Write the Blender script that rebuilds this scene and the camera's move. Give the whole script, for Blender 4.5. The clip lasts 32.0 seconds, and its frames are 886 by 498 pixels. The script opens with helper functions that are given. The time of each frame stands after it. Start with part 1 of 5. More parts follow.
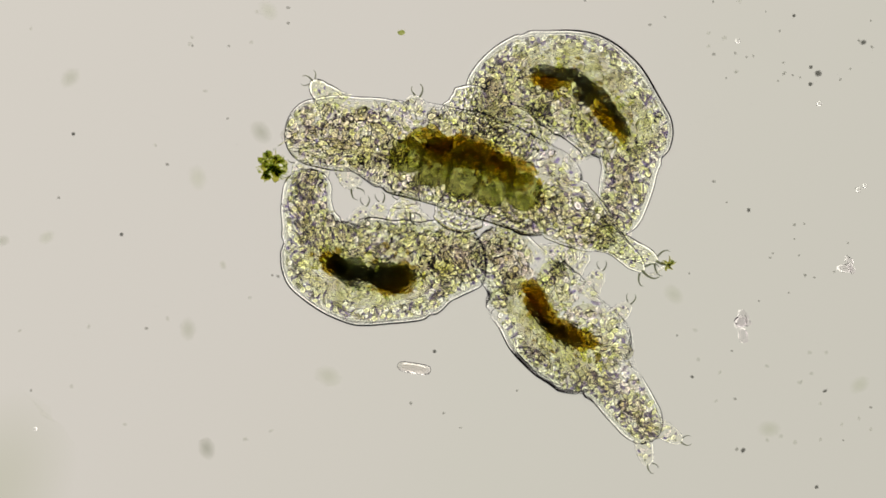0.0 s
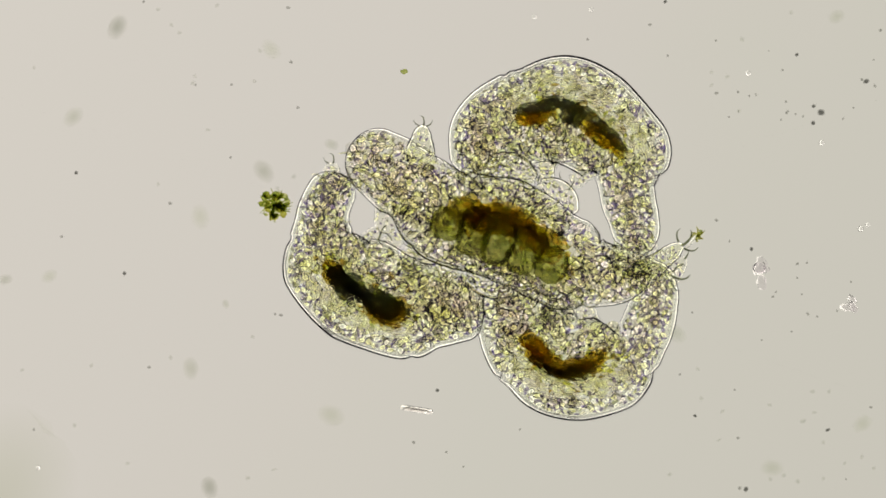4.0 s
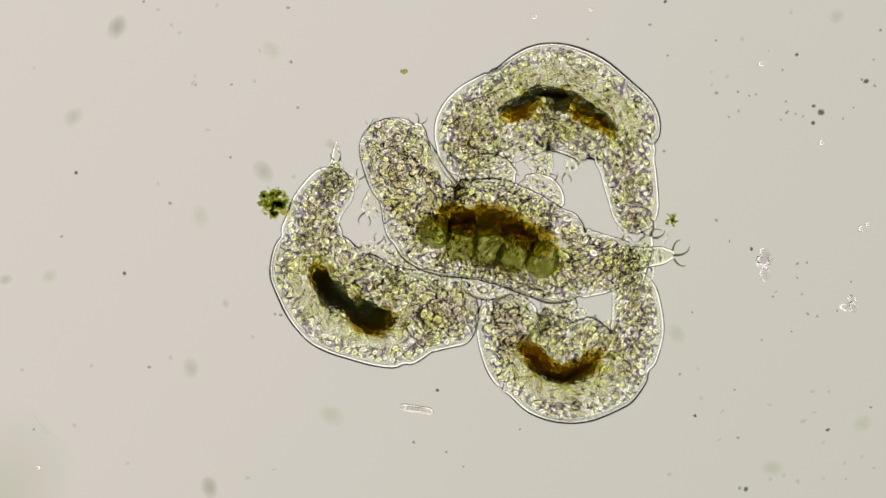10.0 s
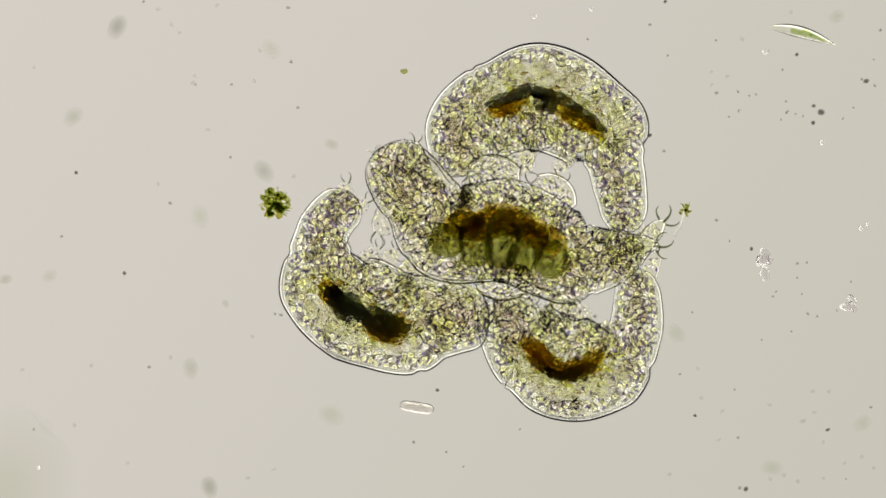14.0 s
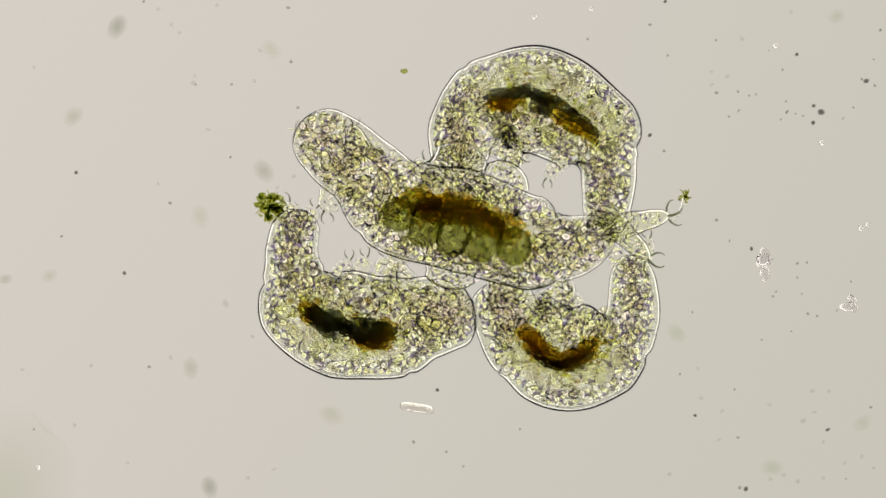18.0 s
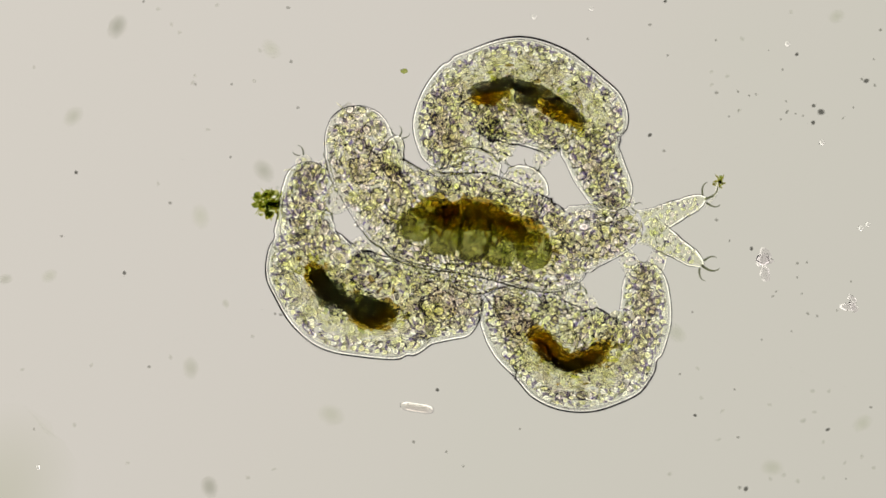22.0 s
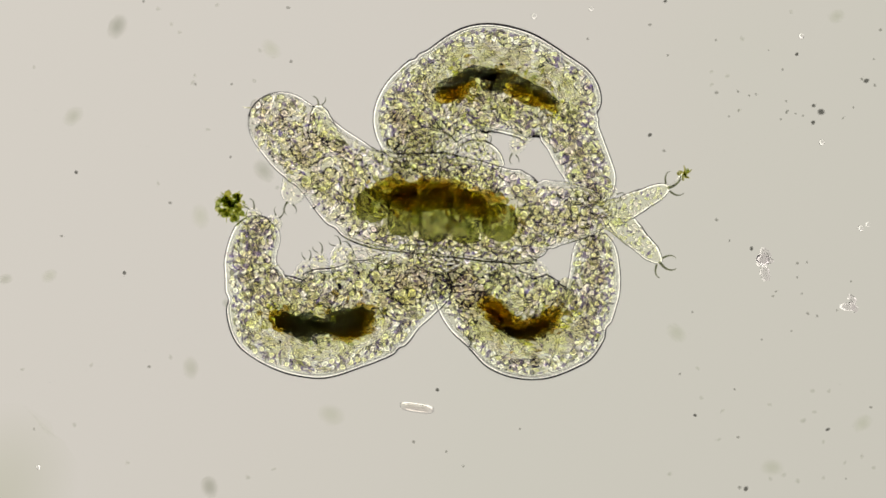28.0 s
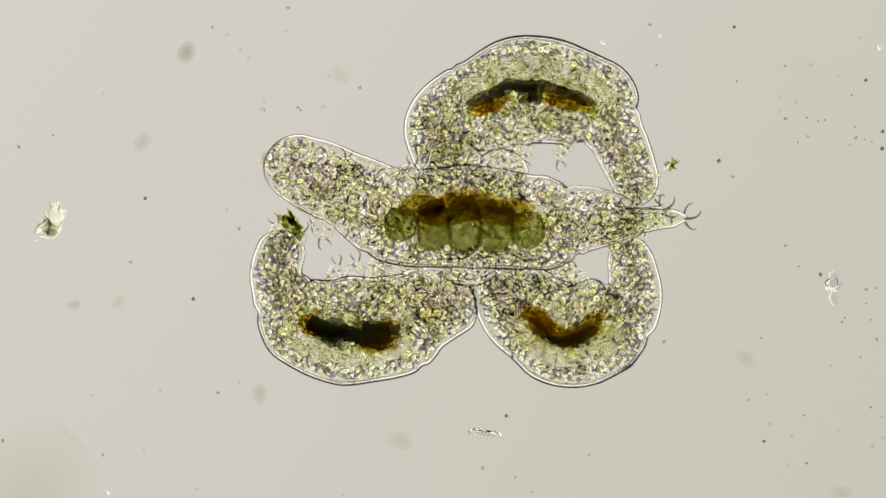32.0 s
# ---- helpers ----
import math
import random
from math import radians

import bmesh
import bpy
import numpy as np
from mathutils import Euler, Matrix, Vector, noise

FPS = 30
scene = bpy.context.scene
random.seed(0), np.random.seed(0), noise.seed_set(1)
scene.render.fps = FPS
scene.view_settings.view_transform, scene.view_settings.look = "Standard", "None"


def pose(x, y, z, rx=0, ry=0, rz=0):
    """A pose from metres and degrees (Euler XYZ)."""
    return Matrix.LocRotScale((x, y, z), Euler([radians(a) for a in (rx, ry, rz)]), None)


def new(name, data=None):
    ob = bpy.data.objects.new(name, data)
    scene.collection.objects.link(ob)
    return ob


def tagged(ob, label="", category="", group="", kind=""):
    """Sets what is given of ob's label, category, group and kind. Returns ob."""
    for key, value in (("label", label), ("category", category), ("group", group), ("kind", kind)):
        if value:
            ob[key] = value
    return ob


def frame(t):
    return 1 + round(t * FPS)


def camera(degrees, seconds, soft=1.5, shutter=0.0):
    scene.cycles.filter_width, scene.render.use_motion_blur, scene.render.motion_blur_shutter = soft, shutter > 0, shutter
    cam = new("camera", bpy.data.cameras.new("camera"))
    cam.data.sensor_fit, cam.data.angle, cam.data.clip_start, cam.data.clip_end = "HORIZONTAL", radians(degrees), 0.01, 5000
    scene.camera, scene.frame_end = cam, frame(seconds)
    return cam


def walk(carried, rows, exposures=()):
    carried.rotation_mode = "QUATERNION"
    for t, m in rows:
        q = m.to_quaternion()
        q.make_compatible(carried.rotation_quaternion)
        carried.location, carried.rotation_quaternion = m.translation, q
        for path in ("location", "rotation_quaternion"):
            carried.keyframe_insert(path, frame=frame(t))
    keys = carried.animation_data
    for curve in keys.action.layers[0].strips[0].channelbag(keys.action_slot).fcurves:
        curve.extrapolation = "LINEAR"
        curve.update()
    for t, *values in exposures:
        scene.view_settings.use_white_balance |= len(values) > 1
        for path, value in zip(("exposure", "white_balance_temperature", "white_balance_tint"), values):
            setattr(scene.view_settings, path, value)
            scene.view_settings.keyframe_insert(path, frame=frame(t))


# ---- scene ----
# One metre stands for one millimetre: a glass slide with four water bears under a microscope, seen in transmitted light.
LENS = 10.0
EYE = 5.72
cam = camera(LENS, 32.0, 1.68)


def stage(x, y):
    """The upright microscope over a point of the slide."""
    return pose(x, y, EYE)


walk(cam, [
    (0, stage(0.0032, -0.0440)),
    (2.0, stage(0.0032, -0.0440)),
    (2.25, stage(0.0032, -0.0319)),
    (2.5, stage(0.0019, -0.0179)),
    (2.75, stage(0.0006, -0.0051)),
    (3.0, stage(0.0000, 0.0000)),
    (29.5, stage(0.0000, -0.0006)),
    (29.7, stage(-0.0006, -0.0006)),
    (29.8, stage(-0.0064, -0.0026)),
    (29.9, stage(-0.0204, -0.0026)),
    (30.0, stage(-0.0274, -0.0019)),
    (30.5, stage(-0.0294, 0.0057)),
    (31.0, stage(-0.0319, 0.0313)),
    (31.2, stage(-0.0664, 0.0274)),
    (31.5, stage(-0.0779, 0.0287)),
    (32, stage(-0.0779, 0.0287)),
])

# ---- light: the dark room and the lit condenser lens below the slide ----
scene.cycles.max_bounces = 64
scene.cycles.transmission_bounces = 64
scene.cycles.transparent_max_bounces = 64
world = bpy.data.worlds.new("room")
scene.world = world
world.use_nodes = True
world.node_tree.nodes["Background"].inputs[0].default_value = (0.13, 0.115, 0.12, 1)
world.node_tree.nodes["Background"].inputs[1].default_value = 1.0
# the condenser's rim glow is added: unseen, it brightens edges and cells by refraction
LAMP_DEPTH, LAMP_RADIUS, LAMP_RIM = 9.0, 3.3, 2.75


# ---- materials ----
def nodes(name):
    m = bpy.data.materials.new(name)
    m.use_nodes = True
    t = m.node_tree
    t.nodes.clear()
    out = t.nodes.new("ShaderNodeOutputMaterial")
    return m, t, out


def add(t, kind, **inputs):
    n = t.nodes.new(kind)
    for key, value in inputs.items():
        n.inputs[key.replace("_", " ")].default_value = value
    return n


def ramp(t, fac, stops):
    r = t.nodes.new("ShaderNodeValToRGB")
    e = r.color_ramp.elements
    while len(e) < len(stops):
        e.new(0.5)
    for el, (p, c) in zip(e, stops):
        el.position, el.color = p, (*c, 1)
    t.links.new(fac, r.inputs[0])
    return r.outputs[0]


def coords(t):
    return t.nodes.new("ShaderNodeTexCoord").outputs["Object"]


def noise_tex(t, scale, detail=3.0, rough=0.55, distortion=0.0):
    n = add(t, "ShaderNodeTexNoise", Scale=scale, Detail=detail, Roughness=rough, Distortion=distortion)
    t.links.new(coords(t), n.inputs["Vector"])
    return n.outputs["Fac"]


def clear_mat(name, ior, colour, bumps=()):
    """Clear refracting matter with relief; bumps: (scale, strength, distance)."""
    m, t, out = nodes(name)
    b = add(t, "ShaderNodeBsdfRefraction", IOR=ior, Roughness=0.0)
    b.inputs["Color"].default_value = (*colour, 1)
    last = None
    for scale, strength, distance in bumps:
        h = noise_tex(t, scale, 2.0)
        n = add(t, "ShaderNodeBump", Strength=strength, Distance=distance)
        t.links.new(h, n.inputs["Height"])
        if last:
            t.links.new(last, n.inputs["Normal"])
        last = n.outputs["Normal"]
    if last:
        t.links.new(last, b.inputs["Normal"])
    t.links.new(b.outputs[0], out.inputs[0])
    return m


def island_mat(name, ior, stops):
    """Small cells or grains, each of its own tint; clear and refracting, or (ior 0) pigmented."""
    m, t, out = nodes(name)
    b = add(t, "ShaderNodeBsdfRefraction", IOR=ior, Roughness=0.0) if ior else t.nodes.new("ShaderNodeBsdfTransparent")
    g = t.nodes.new("ShaderNodeNewGeometry")
    t.links.new(ramp(t, g.outputs["Random Per Island"], stops), b.inputs["Color"])
    t.links.new(b.outputs[0], out.inputs[0])
    return m


def stain_mat(name, scale, stops, detail=4.0):
    """Coloured matter that lets light through by its pigment."""
    m, t, out = nodes(name)
    b = t.nodes.new("ShaderNodeBsdfTransparent")
    t.links.new(ramp(t, noise_tex(t, scale, detail), stops), b.inputs["Color"])
    t.links.new(b.outputs[0], out.inputs[0])
    return m


def lamp_mat():
    m, t, out = nodes("condenser_glow")
    e = t.nodes.new("ShaderNodeEmission")
    size = add(t, "ShaderNodeVectorMath")
    size.operation = "LENGTH"
    t.links.new(coords(t), size.inputs[0])
    # the added glow starts just past what the lens sees directly
    rim = add(t, "ShaderNodeMapRange")
    for key, value in (("From Min", 1.65), ("From Max", 2.3), ("To Min", 1.0), ("To Max", LAMP_RIM)):
        rim.inputs[key].default_value = value
    t.links.new(size.outputs["Value"], rim.inputs["Value"])
    # dimming and tint drift towards the lower right, a vignette painted into the glow
    along = add(t, "ShaderNodeVectorMath")
    along.operation = "DOT_PRODUCT"
    along.inputs[1].default_value = (0.8, -0.6, 0)
    t.links.new(coords(t), along.inputs[0])
    cloud = add(t, "ShaderNodeMath")
    cloud.operation = "MULTIPLY_ADD"
    cloud.inputs[1].default_value = 1.0
    t.links.new(noise_tex(t, 1.3, 2.0), cloud.inputs[0])
    t.links.new(along.outputs["Value"], cloud.inputs[2])
    falloff_tint = ramp(t, cloud.outputs[0], [(0.0, (0.639, 0.5995, 0.536)), (0.45, (0.636, 0.598, 0.530)), (1.0, (0.622, 0.596, 0.517))])
    lean = add(t, "ShaderNodeMapRange")
    for key, value in (("From Min", -1.5), ("From Max", 1.5), ("To Min", 1.045), ("To Max", 0.935)):
        lean.inputs[key].default_value = value
    t.links.new(along.outputs["Value"], lean.inputs["Value"])
    power = add(t, "ShaderNodeMath")
    power.operation = "MULTIPLY"
    t.links.new(rim.outputs[0], power.inputs[0])
    t.links.new(lean.outputs[0], power.inputs[1])
    t.links.new(falloff_tint, e.inputs["Color"])
    t.links.new(power.outputs[0], e.inputs["Strength"])
    t.links.new(e.outputs[0], out.inputs[0])
    return m


FIBRE = clear_mat("muscle_fibre", 1.15, (0.95, 0.95, 0.86))
CUTICLE = clear_mat("cuticle", 1.058, (0.985, 0.99, 0.97), [(60.0, 0.15, 0.002)])
CUTICLE_THIN = clear_mat("thin_cuticle", 1.052, (0.99, 0.99, 0.975), [(60.0, 0.15, 0.002)])
MEMBRANE = clear_mat("inner_membrane", 1.026, (0.99, 0.99, 0.975))
FLESH = island_mat("soft_flesh", 1.03, [(0.0, (0.935, 0.935, 0.83)), (0.35, (0.985, 0.985, 0.95)), (0.65, (0.93, 0.935, 0.84)), (1.0, (0.96, 0.935, 0.955))])
BEAD_RICH = island_mat("plump_storage_cell", 1.15, [(0.0, (1.0, 1.0, 0.86)), (0.4, (1.0, 1.0, 0.97)), (1.0, (1.0, 1.0, 1.0))])
CHUNK = island_mat("muscle_cell", 1.115, [(0.0, (1.0, 1.0, 0.99)), (0.4, (0.98, 0.985, 0.89)), (0.7, (0.965, 0.94, 0.985)), (1.0, (0.975, 0.975, 0.90))])
BEAD = island_mat("storage_cell", 1.11, [(0.0, (0.985, 1.0, 0.84)), (0.35, (1.0, 1.0, 0.93)), (0.7, (1.0, 1.0, 0.99)), (1.0, (1.0, 0.98, 1.0))])
FINE = island_mat("fine_tissue_cell", 1.17, [(0.0, (0.97, 0.98, 0.82)), (0.4, (0.99, 0.985, 0.91)), (1.0, (0.955, 0.94, 0.92))])
GRAIN = island_mat("pigment_grain", 0, [(0.0, (0.84, 0.86, 0.66)), (0.25, (0.73, 0.68, 0.88)), (0.5, (0.72, 0.71, 0.78)), (0.7, (0.85, 0.87, 0.66)), (1.0, (0.68, 0.63, 0.85))])
FOOD = island_mat("gut_granule", 0, [(0.0, (0.72, 0.62, 0.34)), (0.2, (0.94, 0.84, 0.42)), (0.4, (0.78, 0.82, 0.54)), (0.6, (0.96, 0.97, 0.58)), (0.8, (0.76, 0.68, 0.48)), (1.0, (0.84, 0.90, 0.74))])
LOBE = island_mat("head_muscle", 1.085, [(0.0, (1.0, 1.0, 0.97)), (0.4, (0.98, 0.985, 0.87)), (0.7, (0.985, 0.965, 0.99)), (1.0, (0.985, 0.985, 0.92))])
PHARYNX = clear_mat("pharynx_muscle", 1.09, (0.95, 0.93, 0.92), [(140.0, 0.5, 0.003)])
LEG = clear_mat("leg_skin", 1.042, (0.99, 0.99, 0.965), [(90.0, 0.15, 0.003)])
HIND = clear_mat("hind_leg_skin", 1.09, (0.98, 0.985, 0.94), [(90.0, 0.2, 0.003)])
CLAW = stain_mat("claw_horn", 80.0, [(0.3, (0.40, 0.42, 0.32)), (0.7, (0.56, 0.58, 0.46))])
GUT_DARK = stain_mat("gut_dark", 100.0, [(0.50, (0.47, 0.49, 0.49)), (0.62, (0.53, 0.50, 0.39)), (0.74, (0.82, 0.68, 0.36))])
GUT_BLACK = stain_mat("gut_black", 100.0, [(0.48, (0.44, 0.47, 0.46)), (0.60, (0.51, 0.48, 0.38)), (0.72, (0.86, 0.72, 0.36))])
GUT_FOLD = stain_mat("gut_fold", 90.0, [(0.3, (0.74, 0.75, 0.62)), (0.7, (0.84, 0.84, 0.70))])
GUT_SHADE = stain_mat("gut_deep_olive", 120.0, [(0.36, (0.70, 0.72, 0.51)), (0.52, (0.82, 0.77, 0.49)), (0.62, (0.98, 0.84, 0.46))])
GUT_GOLD = stain_mat("gut_gold", 105.0, [(0.36, (0.66, 0.51, 0.26)), (0.48, (0.87, 0.79, 0.38)), (0.60, (0.96, 0.97, 0.64))])
GUT_OLIVE = stain_mat("gut_olive", 60.0, [(0.34, (0.53, 0.55, 0.33)), (0.66, (0.68, 0.69, 0.43))])
GUT_RUST = stain_mat("gut_rust", 130.0, [(0.36, (0.62, 0.58, 0.41)), (0.49, (0.79, 0.68, 0.40)), (0.59, (0.95, 0.93, 0.56))])
ALGA = stain_mat("alga_green", 90.0, [(0.34, (0.52, 0.58, 0.28)), (0.5, (0.72, 0.76, 0.42)), (0.66, (0.94, 0.91, 0.72))])
ALGA_PALE = stain_mat("alga_yellow", 90.0, [(0.3, (0.60, 0.60, 0.20)), (0.7, (0.85, 0.84, 0.45))])
ALGA_FAINT = stain_mat("alga_faint", 90.0, [(0.3, (0.72, 0.80, 0.50)), (0.7, (0.85, 0.90, 0.70))])
FLINT = clear_mat("mineral", 1.045, (0.955, 0.945, 0.955), [(60.0, 0.3, 0.004)])
SKIN = clear_mat("flagellate_skin", 1.10, (0.97, 0.98, 0.93), [(120.0, 0.3, 0.003)])
DROPLET = clear_mat("droplet", 1.10, (1.0, 1.0, 1.0))
SPLINTER = clear_mat("sharp_mineral", 1.22, (0.97, 0.98, 0.93), [(60.0, 0.3, 0.004)])
SHELL = clear_mat("diatom_glass", 1.12, (0.965, 0.955, 0.945), [(120.0, 0.3, 0.003)])

def blur_mat(name, dark, edge=0.75):
    """Far out of focus dust, and painted corner shade: a soft grey veil thinning outwards."""
    m, t, out = nodes(name)
    g = t.nodes.new("ShaderNodeTexGradient")
    g.gradient_type = "SPHERICAL"
    t.links.new(coords(t), g.inputs[0])
    b = t.nodes.new("ShaderNodeBsdfTransparent")
    t.links.new(ramp(t, g.outputs["Fac"], [(0.0, (1, 1, 1)), (edge, (dark * 0.99, dark, dark * 0.96))]), b.inputs["Color"])
    t.links.new(b.outputs[0], out.inputs[0])
    return m


SLIDE = clear_mat("slide_glass", 1.5, (1.0, 1.0, 1.0))


# ---- building helpers ----
def mesh_from(name, verts, faces, mat, smooth=True):
    me = bpy.data.meshes.new(name)
    me.from_pydata([tuple(v) for v in verts], [], faces)
    me.materials.append(mat)
    if smooth:
        for p in me.polygons:
            p.use_smooth = True
    me.update()
    return me


def part(name, data, parent, label="", m=None, kind=""):
    ob = new(name, data)
    ob.parent = parent
    if m is not None:
        ob.matrix_basis = m
    if label or kind:
        tagged(ob, label, kind=kind)
    return ob


def icosphere(sub):
    bm = bmesh.new()
    bmesh.ops.create_icosphere(bm, subdivisions=sub, radius=1.0)
    v = np.array([x.co[:] for x in bm.verts])
    f = [tuple(x.index for x in p.verts) for p in bm.faces]
    bm.free()
    return v, f


BALL1, BALL2, BALL3 = icosphere(1), icosphere(2), icosphere(3)


def blob():
    """A plump cell with evenly sloping sides and a soft top."""
    v, f = icosphere(2)
    out = []
    for x, y, z in v:
        q = min(math.hypot(x, y), 1.0)
        out.append((x, y, math.copysign(0.80 * (1 - q ** 1.12) + 0.05, z) if abs(z) > 1e-6 else 0.0))
    return np.array(out), f


BLOB = blob()


def cell_mesh(name, spots, unit, uneven, mat, rng, flat=1.0, smooth=True, along=0.0, lean=0.0):
    """One mesh of many small uneven cells: (x, y, z, radius), or drawn out along the body, or leaning to a side."""
    if not spots:
        return None
    bv, bf = unit
    verts, faces = [], []
    for x, y, z, r in spots:
        a, s = rng.uniform(0, 2 * math.pi), 1 + uneven * rng.random()
        if along:
            a, s = rng.gauss(0, 0.2), s + along
        turn = np.array([[math.cos(a), math.sin(a), 0], [-math.sin(a), math.cos(a), 0], [0, 0, 1]])
        bump = 1 + 0.3 * uneven * np.sin(bv @ np.array([rng.uniform(-3, 3), rng.uniform(-3, 3), rng.uniform(-2, 2)]) + rng.uniform(0, 6))
        v = bv * bump[:, None] * (s, 1 / s, flat)
        v[:, 0] += lean * np.abs(v[:, 2])
        v = v @ turn
        k = len(verts)
        verts.extend((v * r + (x, y, z)).tolist())
        faces.extend([tuple(i + k for i in f) for f in bf])
    return mesh_from(name, verts, faces, mat, smooth)


def lump(rng, size, wobble, unit=BALL3, scale=3.0):
    """An uneven ellipsoid."""
    bv, bf = unit
    off = Vector((rng.uniform(0, 50), rng.uniform(0, 50), rng.uniform(0, 50)))
    out = []
    for v in bv:
        n = 1 + wobble * noise.noise(Vector(v) * scale * 0.4 + off) + 0.3 * wobble * noise.noise(Vector(v) * scale * 1.1 + off)
        out.append((v[0] * size[0] * n, v[1] * size[1] * n, v[2] * size[2] * n))
    return out, bf


def tube(points, radii, sides=8, close=True):
    """A tapered tube along 3D points."""
    verts, faces = [], []
    pts = [Vector(p) for p in points]
    for i, (p, r) in enumerate(zip(pts, radii)):
        d = (pts[min(i + 1, len(pts) - 1)] - pts[max(i - 1, 0)]).normalized()
        a = d.cross(Vector((0, 0, 1)))
        a = a.normalized() if a.length > 1e-4 else Vector((0, 1, 0))
        b = d.cross(a)
        for k in range(sides):
            w = 2 * math.pi * k / sides
            verts.append(p + (a * math.cos(w) + b * math.sin(w)) * r)
    for i in range(len(pts) - 1):
        for k in range(sides):
            j = (k + 1) % sides
            faces.append((i * sides + k, (i + 1) * sides + k, (i + 1) * sides + j, i * sides + j))
    if close:
        faces.append(tuple(range(sides)))
        faces.append(tuple((len(pts) - 1) * sides + k for k in reversed(range(sides))))
    return verts, faces


def spline(pts, u):
    """A point of the smooth line through pts at u, 0 to len(pts) - 1."""
    n = len(pts) - 1
    u = min(max(u, 0.0), n)
    i = min(int(u), n - 1)
    f = u - i
    p1, p2 = pts[i], pts[i + 1]
    p0 = pts[i - 1] if i > 0 else 2 * p1 - p2
    p3 = pts[i + 2] if i + 2 <= n else 2 * p2 - p1
    return 0.5 * (2 * p1 + (p2 - p0) * f + (2 * p0 - 5 * p1 + 4 * p2 - p3) * f * f + (3 * p1 - p0 - 3 * p2 + p3) * f ** 3)


def heading(pts, u, h=0.25):
    d = spline(pts, u + h) - spline(pts, u - h)
    return math.atan2(d.y, d.x)


def frame_at(pts, u, z):
    c = spline(pts, u)
    return pose(c.x, c.y, z, 0, 0, math.degrees(heading(pts, u)))


MM = 1 / 1568
# rings of a body, their lap along the line, and the thickness of the skin
RINGS, SEAM, SKIN_DEPTH = 300, 0.001, 2.6


def profile(radii, u):
    n = len(radii) - 1
    i = min(int(u), n - 1)
    f = u - i
    f = f * f * (3 - 2 * f)
    r = radii[i] * (1 - f) + radii[i + 1] * f
    r *= 1 - 0.09 * math.exp(-((u - 4.62) / 0.07) ** 2) - 0.05 * math.exp(-((u - 1.75) / 0.06) ** 2)
    cap = 0.40
    if u < cap:
        r *= math.sqrt(max(1 - (1 - u / cap) ** 2, 0.0))
    if u > n - cap:
        r *= math.sqrt(max(1 - (1 - (n - u) / cap) ** 2, 0.0))
    return r * MM


def belly_side(u):
    """The belly's bulge where the first two pairs of legs grow."""
    return 0.96 + 0.30 * math.exp(-((u - 1.5) / 1.0) ** 2)


def ring_shell(pts, radii, belly, u0, u1, um, inset, offset, steps, sides, wobble, flat=0.62):
    """A stretch of the body wall, in the space of the middle of its stretch."""
    inv = frame_at(pts, um, 0).inverted()
    verts, faces = [], []
    for i in range(steps + 1):
        u = u0 + (u1 - u0) * i / steps
        c = spline(pts, u)
        a = heading(pts, u, 0.3)
        t, nrm = Vector((math.cos(a), math.sin(a))), Vector((-math.sin(a), math.cos(a)))
        r = max(profile(radii, u) - inset, 0.0004)
        for k in range(sides):
            w = 2 * math.pi * k / sides
            y, zz = math.cos(w), math.sin(w)
            side = belly_side(u) if y * belly > 0 else 1.05
            if belly == 0:
                side = 1.14 if y > 0 else 1.0
            f = 1 + wobble * noise.noise(Vector((u * 2.2 + offset, y * 0.9, zz * 0.9)))
            p = Vector((c.x + nrm.x * y * r * side * f, c.y + nrm.y * y * r * side * f, zz * r * flat * f))
            verts.append(inv @ p)
    for i in range(steps):
        for k in range(sides):
            j = (k + 1) % sides
            faces.append((i * sides + k, (i + 1) * sides + k, (i + 1) * sides + j, i * sides + j))
    return verts, faces


def claw_mesh():
    """A hooked claw, tapered to its tip, bending towards -y."""
    pts, rad = [], []
    for i in range(7):
        f = i / 6
        pts.append((0.014 * math.sin(f * 1.5), 0.003 * f - 0.010 * f * f, 0.0))
        rad.append(0.00095 * (1 - f) ** 0.8 + 0.0003)
    v, f = tube(pts, rad, 6)
    return mesh_from("claw", v, f, CLAW)


CLAW_MESH = claw_mesh()


def leg_mesh(length, r0, r1, seed, skin):
    """A stubby telescoping leg along +x with folds, a rounded foot and a double skin."""
    verts, faces = [], []
    for inset in (0.0, 3.6 * MM):
        pts, rad = [], []
        for i in range(25):
            f = i / 24
            pts.append((length * f - inset * f * f, 0, 0))
            r = r0 + (r1 - r0) * f ** 0.8
            r *= 1 + 0.035 * math.sin(f * 15 + seed) + 0.02 * math.sin(f * 33 + seed * 3)
            if f > 0.7:
                r *= math.sqrt(max(1 - ((f - 0.7) / 0.305) ** 2, 0.02))
            rad.append(max(r - inset, 0.0006))
        v, f = tube(pts, rad, 18)
        f.pop(-2)
        if inset:
            f = [tuple(reversed(q)) for q in f]
        faces += [tuple(i + len(verts) for i in q) for q in f]
        verts += [(p.x, p.y, p.z * min(0.75, 0.04 + 1.5 * p.x / length)) for p in v]
    return mesh_from("leg", verts, faces, skin)


